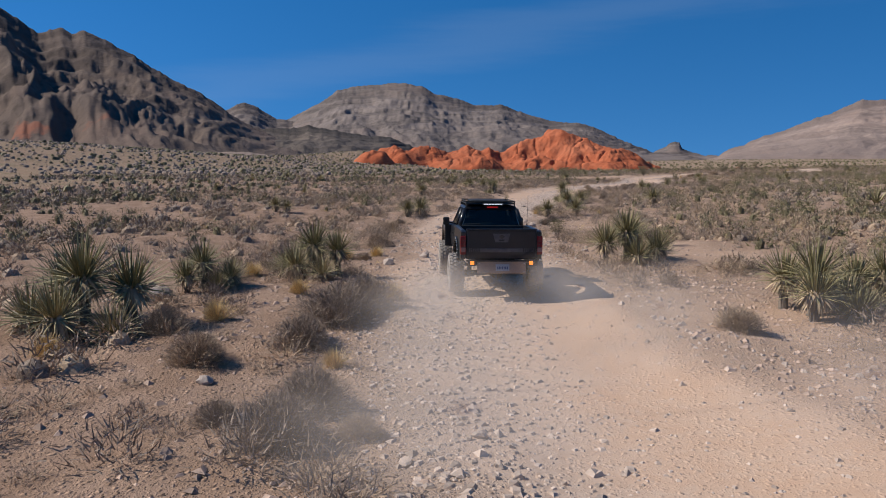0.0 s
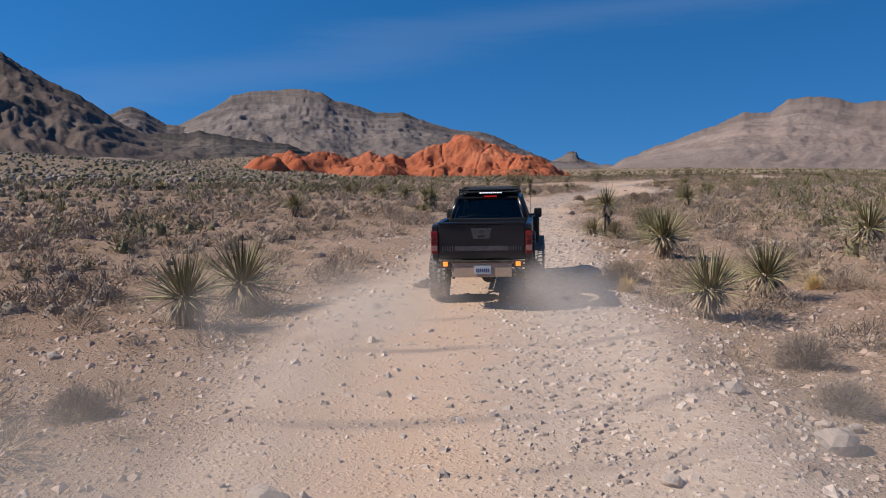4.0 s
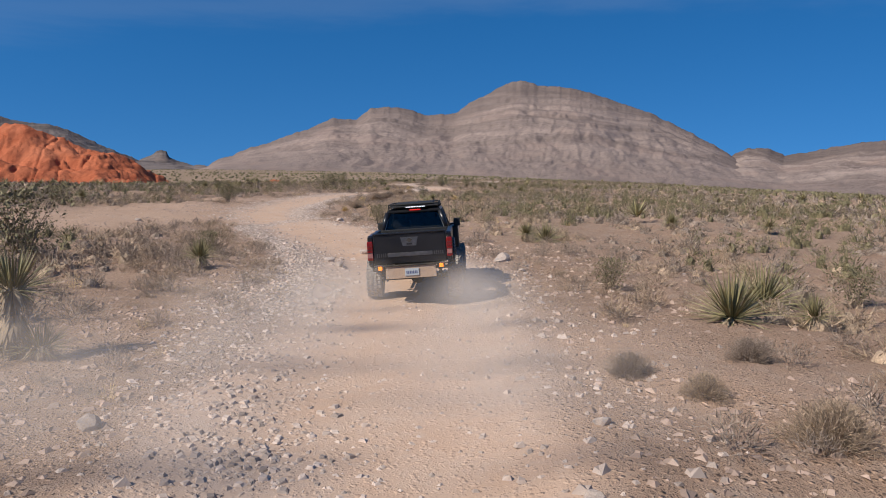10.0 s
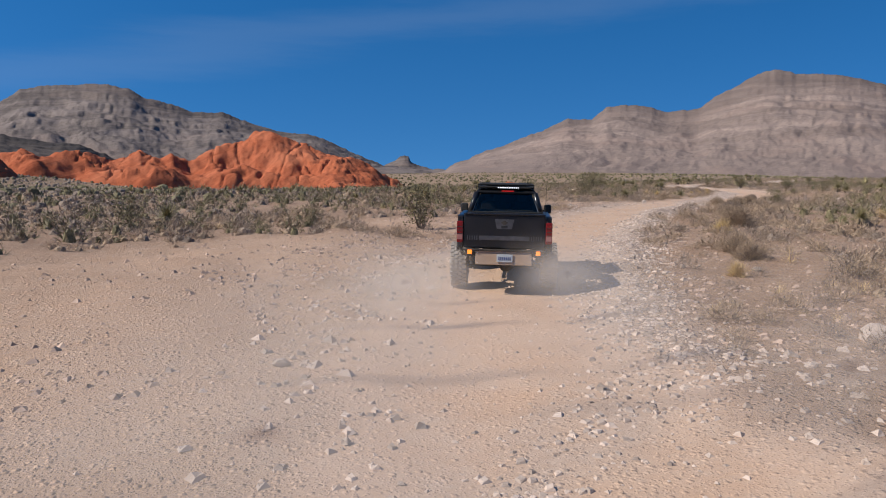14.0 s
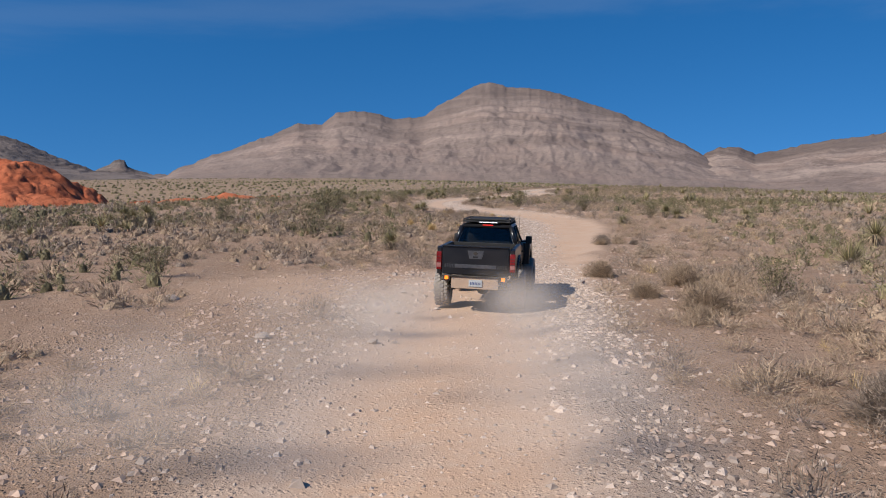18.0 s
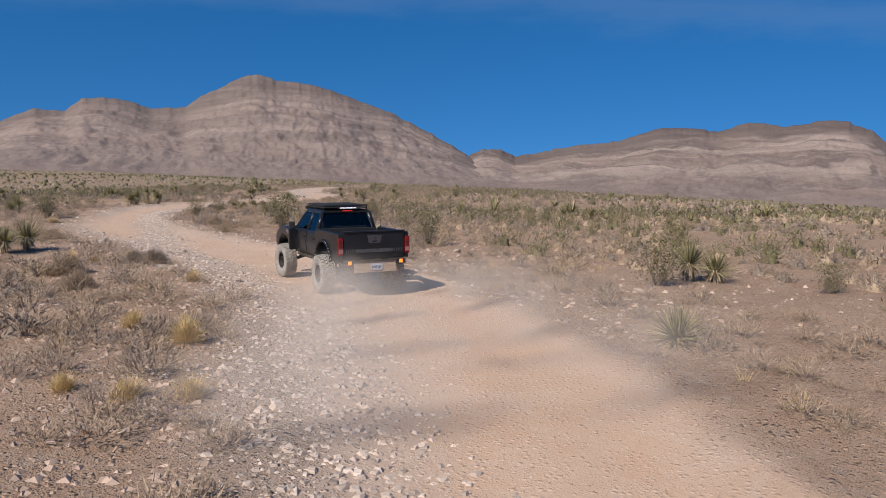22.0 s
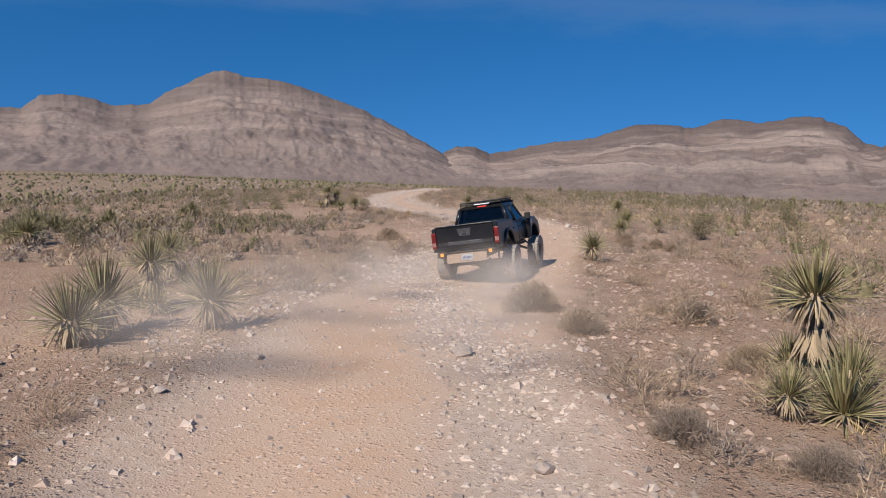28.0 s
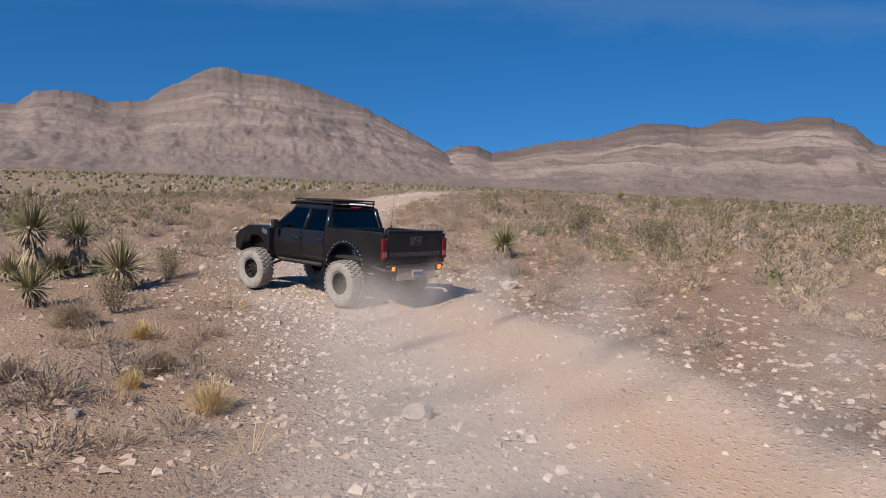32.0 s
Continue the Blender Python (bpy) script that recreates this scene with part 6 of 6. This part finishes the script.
scatter("scrub_tan", "low tan dry scrub beside the track", CUSHION_MID, field(4000, 66, 7, 19, 6.0, -0.35), 0.65, 1.8, TWIG_TAN, 66)
scatter("scrub_open_grey", "low grey scrub covering the desert floor", CUSHION, field(5200, 53, 16, 46), 0.8, 1.9, TWIG_GREY, 53)
scatter("scrub_open_tan", "low tan dry scrub covering the desert floor", CUSHION, field(5800, 54, 16, 46, 8.0), 0.7, 1.7, TWIG_TAN, 54)
scatter("scrub_green", "olive-green creosote scrub on the plain", LEAFY_SMALL, field(6800, 55, 9, 45, 12.0, -0.25), 0.7, 1.7, CREOSOTE_LEAF, 55)
scatter("scrub_plain_grey", "grey scrub spread over the open plain", CUSHION_FAR, field(8000, 61, 35, 110), 1.0, 2.3, TWIG_GREY, 61)
scatter("scrub_plain_tan", "tan scrub spread over the open plain", CUSHION_FAR, field(6000, 62, 35, 110), 0.9, 2.0, TWIG_TAN, 62)
scatter("scrub_plain_green", "olive scrub spread over the open plain", LEAFY_FAR, field(7000, 63, 35, 110), 1.0, 2.4, CREOSOTE_LEAF, 63)
scatter("scrub_foothill", "dark scrub on the stony slope below a mountain", CUSHION_RING, ring(7000, 64, 90, 620, -75, -8), 1.0, 2.6, TWIG_GREY, 64)
scatter("grass_scatter", "scattered small dry grass tufts", TUFT_SMALL, field(1200, 56, 2.9, 22, 4.0), 0.4, 1.1, STRAW, 56)
scatter("yucca_scatter", "many distant spiky yuccas on the plain", YUCCA_FAR, field(260, 57, 20, 80, 15.0, 0.05), 0.8, 1.9, YUCCA_LEAF, 57)
scatter("far_scrub_tan", "distant dry scrub on the plain", CUSHION_RING, ring(9000, 58, 100, 420), 1.0, 2.3, TWIG_GREY, 58)
scatter("far_scrub_green", "distant olive-green scrub on the plain", LEAFY_RING, ring(10000, 59, 100, 600), 1.4, 3.2, CREOSOTE_LEAF, 59)
scatter("far_scrub_horizon", "distant scrub near the mountains' feet", LEAFY_RING, ring(4500, 60, 450, 1500), 1.6, 4.0, CREOSOTE_LEAF, 60)


# ---- stones ----
def pebble(seed, sub=1, flat=0.6):
    bm = bmesh.new()
    bmesh.ops.create_icosphere(bm, subdivisions=sub, radius=1.0)
    rng = np.random.RandomState(seed)
    ax = rng.randn(9, 3)
    ax /= np.linalg.norm(ax, axis=1)[:, None]
    cut = 0.6 + 0.3 * rng.rand(9)
    v = np.array([p.co[:] for p in bm.verts])
    for a, c in zip(ax, cut):
        h = v @ a
        v -= np.clip(h - c, 0, None)[:, None] * a * 0.85
    v *= 1 + 0.10 * rng.randn(len(v))[:, None]
    v *= np.array((1.0, 0.75 + 0.2 * rng.rand(), flat))
    f = np.array([[q.index for q in p.verts] for p in bm.faces])
    bm.free()
    return v, f


def chip(seed):
    """A crushed stone half sunk in the soil: a lopsided hipped block."""
    rng = np.random.RandomState(seed)
    v = np.array([(-1, -0.8, -0.4), (1, -0.7, -0.4), (0.9, 0.8, -0.4), (-0.9, 0.75, -0.4), (-0.55, -0.4, 0.62), (0.5, -0.45, 0.7), (0.5, 0.4, 0.6), (-0.5, 0.45, 0.66)], float)
    v += rng.randn(8, 3) * 0.16
    q = [(4, 5, 6, 7), (0, 1, 5, 4), (1, 2, 6, 5), (2, 3, 7, 6), (3, 0, 4, 7)]
    return v, np.array([t for a, b, c, d in q for t in ((a, b, c), (a, c, d))])


def shard(seed):
    """A small sharp stone: a lopsided hip roof sunk in the soil."""
    rng = np.random.RandomState(seed)
    v = np.array([(-1, -0.75, -0.35), (1, -0.7, -0.35), (0.9, 0.75, -0.35), (-0.9, 0.7, -0.35), (-0.4, 0.05, 0.75), (0.4, -0.05, 0.7)], float)
    v += rng.randn(6, 3) * 0.15
    return v, np.array([(0, 1, 5), (0, 5, 4), (1, 2, 5), (2, 3, 4), (2, 4, 5), (3, 0, 4)])


def verge(n, seed, centre, width, side=0):
    rng = np.random.RandomState(seed)
    k = rng.randint(0, len(ROAD), n * 2)
    d = centre + width * rng.randn(n * 2)
    sg = np.where(rng.rand(n * 2) < 0.5, -1, 1)
    x, y = ROAD[k, 0] - TANG[k, 1] * d * sg + rng.rand(n * 2), ROAD[k, 1] + TANG[k, 0] * d * sg + rng.rand(n * 2)
    ok = (fbm(x, y, 14, 3, 12) * 1.3 + 0.75 + 0.5 * rng.rand(n * 2)) > 0.3
    x, y = x[ok][:n], y[ok][:n]
    return np.stack([x, y, surface(x, y) + 0.004], 1)


def stone_bed(n, seed, reach=1.1):
    """Points packed over the band of crushed stone."""
    rng = np.random.RandomState(seed)
    k = rng.randint(0, len(ROAD), n * 2)
    d = BED_AT[k] + BED_W[k] * reach * (rng.rand(n * 2) + rng.rand(n * 2) - 1) * 1.15
    r = rng.rand(n * 2) - 0.5
    x, y = ROAD[k, 0] - TANG[k, 1] * d + TANG[k, 0] * r, ROAD[k, 1] + TANG[k, 0] * d + TANG[k, 1] * r
    ok = fbm(x, y, 4, 3, 13) + 1.1 * rng.rand(n * 2) > 0.0
    x, y = x[ok][:n], y[ok][:n]
    return np.stack([x, y, surface(x, y) + 0.004], 1)


scatter("gravel_bed", "pale crushed stones packed along the track", chip(1), stone_bed(17000, 91), 0.03, 0.075, GRAVEL, 91, "stones", (0.4, 0.7))
scatter("gravel_bed", "pale crushed stones packed along the track", chip(2), stone_bed(13000, 92, 1.3), 0.025, 0.065, GRAVEL, 92, "stones", (0.4, 0.7))
scatter("gravel_fines", "small crushed stones packed along the track", shard(3), stone_bed(42000, 93, 1.4), 0.014, 0.04, GRAVEL, 93, "stones", (0.4, 0.7))
for k, (n, at, wide, lo, hi) in enumerate(((9000, 2.3, 0.5, 0.018, 0.06), (7000, 3.0, 0.8, 0.02, 0.07))):
    scatter("gravel_verge", "pale crushed stones heaped along the track's edges", chip(4 + k), verge(n, 71 + k, at, wide), lo, hi, GRAVEL, 71 + k, "stones", (0.6, 0.95))
scatter("gravel_coarse", "fist-sized pale stones along the track's edges", chip(5), verge(2200, 75, 2.6, 0.7), 0.05, 0.11, GRAVEL, 75, "stones", (0.5, 0.9), False)
scatter("gravel_track", "small loose stones lying on the track", shard(6), verge(12000, 76, 0.3, 1.0), 0.010, 0.04, GRAVEL, 76, "stones", (0.5, 0.9), False)
scatter("gravel_roadside", "reddish stones strewn thickly beside the track", shard(8), field(40000, 78, 2.6, 6.5, 5.0, -0.6, False) + np.array((0, 0, 0.025)), 0.022, 0.085, GRAVEL_BROWN, 78, "stones", (0.5, 0.9), False)
scatter("gravel_desert", "small loose stones strewn over the desert floor", shard(7), field(16000, 77, 5.0, 12, 5.0, -0.9, False) + np.array((0, 0, 0.025)), 0.03, 0.10, GRAVEL_BROWN, 77, "stones", (0.5, 0.9), False)


def build_rocks():
    models = []
    for k in range(6):
        ob = from_arrays("rock", *pebble(80 + k, 2, 0.62), STONE_PALE)
        models.append(tagged(ob, "pale weathered limestone rock lying on gravel", "rock", "loose rocks"))
    rng = np.random.RandomState(81)
    spots = [(x, y, 0.12 + 0.22 * rng.rand() ** 2.5) for x, y, _ in verge(170, 82, 2.9, 0.7)]
    spots += [(x, y, 0.10 + 0.22 * rng.rand() ** 2) for x, y, _ in field(90, 83, 3.5, 12)]
    for i, (x, y, s) in enumerate(ROCKS_A + ROCKS_B + spots):
        s = min(s * 0.75, 0.3)
        m = pose(x, y, ground_at(x, y) + s * 0.22, rng.uniform(-15, 15), rng.uniform(-15, 15), rng.uniform(0, 360)) @ Matrix.Diagonal((s, s, s, 1))
        ob = models[i % 6]
        if i >= 6:
            ob = copy_thing(ob, Matrix.Identity(4))
        ob.matrix_basis = m


ROCKS_A = [(-3.5, 10.6, 0.19), (-2.5, 9, 0.21), (-0.4, 7.5, 0.13), (-6.5, 16.9, 0.39), (0.4, 8.3, 0.13), (-3.6, 45.3, 0.16), (4.7, 42.3, 0.19), (5.2, 41.4, 0.11), (14.5, 105, 0.54), (3.1, 40.4, 0.14), (3.3, 70, 0.15), (14.1, 69.3, 0.17), (5.4, 64.8, 0.12), (3.3, 70, 0.15), (5.4, 70.6, 0.21), (13.1, 78.6, 0.2), (15, 77, 0.21), (10.7, 72.5, 0.15), (13.3, 72.7, 0.17), (17.1, 82.7, 0.24), (13.1, 85.4, 0.16), (17.3, 82.8, 0.19), (17.9, 83.7, 0.25), (17.3, 82.4, 0.22), (30.8, 101.5, 0.42), (16.1, 92.4, 0.23), (20.6, 88.7, 0.16), (30.3, 101, 0.4), (20, 97.9, 0.15), (38.6, 123.7, 0.4), (36.2, 119.9, 0.23), (25.9, 125.3, 0.25), (26.4, 115.2, 0.1)]
ROCKS_B = [(40.5, 132.4, 0.13), (42.4, 130.1, 0.18), (61.7, 156.8, 0.19), (60.3, 155.3, 0.18), (56.6, 157.9, 0.11), (70.9, 170.5, 0.16), (74.2, 168.7, 0.13), (73.8, 168.1, 0.18), (90.3, 193.3, 0.18), (90.4, 190.5, 0.15), (89.2, 186.1, 0.17), (93.3, 203.9, 0.13), (97.2, 198.9, 0.14), (100.6, 200.2, 0.15), (94.5, 200.1, 0.12), (92.5, 201, 0.11), (134.5, 234, 0.18), (133.9, 232.6, 0.15), (135.2, 232.1, 0.17), (134.4, 233.6, 0.14), (132.1, 232.8, 0.13), (140.4, 230.7, 0.14), (151.7, 247.2, 0.14), (152.4, 245.5, 0.09)]
build_rocks()


# ---- dust ----
def dust_material():
    """Thin drifting dust: a soft veil that fades out towards each puff's rim."""
    m = bpy.data.materials.new("airborne_dust")
    m.use_nodes = True
    n, l = m.node_tree.nodes, m.node_tree.links
    n.clear()
    co = n.new("ShaderNodeTexCoord")
    fade = n.new("ShaderNodeAttribute")
    fade.attribute_name = "veil"
    nz = n.new("ShaderNodeTexNoise")
    nz.inputs["Scale"].default_value, nz.inputs["Detail"].default_value = 0.8, 4
    oi = n.new("ShaderNodeObjectInfo")
    va = n.new("ShaderNodeVectorMath")
    va.operation = "ADD"
    sc = n.new("ShaderNodeVectorMath")
    sc.operation = "SCALE"
    sc.inputs[0].default_value = (37, 11, 23)
    l.new(oi.outputs["Random"], sc.inputs["Scale"])
    l.new(co.outputs["Object"], va.inputs[0])
    l.new(sc.outputs["Vector"], va.inputs[1])
    l.new(va.outputs["Vector"], nz.inputs["Vector"])
    nr = n.new("ShaderNodeMapRange")
    nr.inputs["From Min"].default_value, nr.inputs["From Max"].default_value = 0.30, 0.68
    nr.inputs["To Min"].default_value, nr.inputs["To Max"].default_value = 0.3, 1.0
    l.new(nz.outputs["Fac"], nr.inputs["Value"])
    mu = n.new("ShaderNodeMath")
    mu.operation = "MULTIPLY"
    l.new(fade.outputs["Fac"], mu.inputs[0])
    l.new(nr.outputs["Result"], mu.inputs[1])
    df = n.new("ShaderNodeBsdfDiffuse")
    df.inputs["Color"].default_value = (0.375, 0.325, 0.295, 1)
    tr, mx, o = n.new("ShaderNodeBsdfTransparent"), n.new("ShaderNodeMixShader"), n.new("ShaderNodeOutputMaterial")
    l.new(mu.outputs[0], mx.inputs["Fac"])
    l.new(tr.outputs["BSDF"], mx.inputs[1])
    l.new(df.outputs["BSDF"], mx.inputs[2])
    l.new(mx.outputs["Shader"], o.inputs["Surface"])
    return m


DUST = dust_material()
PUFFS = []


def dust_puff(size, density, behind, side, height):
    """A thin sheet of drifting dust across the track that thins out to nothing at its rim. Its grains scatter
    light alike to all sides, so its shading looks up to the sky and not along the sheet's own face."""
    r = np.linspace(0, 1, 13)
    a = np.linspace(0, 2 * np.pi, 28, endpoint=False)
    R, A = np.meshgrid(r, a)
    lob = 1 + 0.10 * np.sin(3 * A + behind * 2) + 0.06 * np.sin(5 * A + behind)
    u, w = R * lob * np.cos(A), R * lob * np.sin(A)
    v = np.stack([u * size[0], 0.3 * size[1] * u + 0.35 * size[1] * w, w * size[1]], -1)
    i = np.arange(R.size).reshape(R.shape)
    nx = np.roll(i, -1, 0)
    f = np.stack([i[:, :-1], i[:, 1:], nx[:, 1:], nx[:, :-1]], -1).reshape(-1, 4)
    veil = density * np.cos(R * np.pi / 2) ** 2
    ob = from_arrays("dust_puff", v.reshape(-1, 3), f, DUST, {"veil": veil.ravel()}, smooth=True)
    me = ob.data
    me.normals_split_custom_set_from_vertices([Vector((-0.25, -0.35, 0.9)).normalized()] * len(me.vertices))
    tagged(ob, "thin tan cloud of dust thrown up by the tyres" if behind < 4 else "low tan veil of dust hanging over the track", "dust", "dust trail")
    PUFFS.append((ob, behind, side, height))


# a trail behind each rear wheel, heavier on the windward side, and a thin veil across the track
for behind, wide, tall, dens in ((1.7, 0.95, 0.6, 0.44), (3.8, 1.4, 0.8, 0.55), (6.8, 1.85, 0.95, 0.55), (10.8, 2.35, 1.05, 0.48)):
    for side in (-1, 1):
        dust_puff((wide * (1.15 if side < 0 else 1.0), tall), dens * (1.1 if side < 0 else 0.85), behind - 0.3 * side, side * (0.95 + (0.14 if side < 0 else 0.07) * behind), tall - 0.08)
for behind, wide, tall, dens in ((8.2, 3.2, 0.75, 0.2),):
    dust_puff((wide, tall), dens, behind, 0.4 * math.cos(behind * 2.3), tall - 0.1)


# ---- what moves ----
def motions():
    ts = np.array([r[0] for r in TRUCK_ROWS])
    xyz = np.array([r[1:4] for r in TRUCK_ROWS])
    head, roll = np.array([r[4] for r in TRUCK_ROWS]), np.array([r[5] for r in TRUCK_ROWS])

    def smooth_at(t, values):
        """Cubic through the rows."""
        i = int(np.clip(np.searchsorted(ts, t) - 1, 0, len(ts) - 2))
        h = ts[i + 1] - ts[i]
        u = (t - ts[i]) / h
        g = lambda k: (values[min(k + 1, len(ts) - 1)] - values[max(k - 1, 0)]) / (ts[min(k + 1, len(ts) - 1)] - ts[max(k - 1, 0)])
        return (2 * u ** 3 - 3 * u ** 2 + 1) * values[i] + (u ** 3 - 2 * u ** 2 + u) * h * g(i) + (-2 * u ** 3 + 3 * u ** 2) * values[i + 1] + (u ** 3 - u ** 2) * h * g(i + 1)

    fine = np.arange(0, 32.0 + 1e-6, 1 / 15)
    pos = np.array([smooth_at(t, xyz) for t in fine])
    hd = np.array([smooth_at(t, head) for t in fine])
    rl = np.array([smooth_at(t, roll) for t in fine])
    gz = surface(pos[:, 0], pos[:, 1])
    fx, fy = pos[:, 0] - np.sin(np.radians(hd)) * AXLE_F, pos[:, 1] + np.cos(np.radians(hd)) * AXLE_F
    gf = surface(fx, fy)
    k5 = np.ones(5) / 5
    gz, gf = (np.convolve(np.pad(a, 2, "edge"), k5, "valid") for a in (gz, gf))
    pitch = np.degrees(np.arctan2(gf - gz, AXLE_F)) * 0.7
    body = [(t, pose(pos[i, 0], pos[i, 1], gz[i] + 0.015, 0, 0, hd[i]) @ pose(0, 0, 0, pitch[i], 0, 0) @ pose(0, 0, 0.42, 0, 0, 0) @ pose(0, 0, 0, 0, rl[i], 0) @ pose(0, 0, -0.42)) for i, t in enumerate(fine)]
    walk(TRUCK, body)
    run = np.concatenate([[0], np.cumsum(np.hypot(*np.diff(pos[:, :2], axis=0).T))])
    steer = np.clip(np.gradient(hd, run + np.arange(len(run)) * 1e-6) * AXLE_F, -24, 24)
    steer = np.convolve(np.pad(steer, 4, "edge"), np.ones(9) / 9, "valid")
    for w in WHEELS:
        at = w.matrix_basis.translation.copy()
        rows = []
        for i, t in enumerate(fine):
            turn = pose(0, 0, 0, 0, 0, steer[i]) if at.y > 1 else Matrix.Identity(4)
            rows.append((t, pose(0, 0, 0.42, 0, -0.65 * rl[i], 0) @ pose(0, 0, -0.42) @ Matrix.Translation(at) @ turn @ pose(0, 0, 0, -math.degrees(run[i] / WHEEL_R) % 360, 0, 0)))
        walk(w, rows)
    # dust hangs over the track that the truck has just left
    step = fine[::4]
    for ob, behind, side, height in PUFFS:
        rows = []
        for t in list(step) + [32.0]:
            s = np.interp(t, fine, run) - behind
            x, y = (np.interp(s, run, pos[:, k]) if s > 0 else np.interp(ARC[4] + s, ARC, LINE[:, k]) for k in (0, 1))
            a = np.interp(max(s, 0), run, hd)
            q = math.sin(t * 2.1 + behind * 3 + side) * 0.12
            px, py = x + math.cos(radians(a)) * (side + q), y + math.sin(radians(a)) * (side + q)
            rows.append((t, pose(px, py, float(np.interp(max(s, 0), run, gz)) + height + 0.06 * math.sin(t * 1.7 + behind), 0, 0, a)))
        walk(ob, rows)


motions()
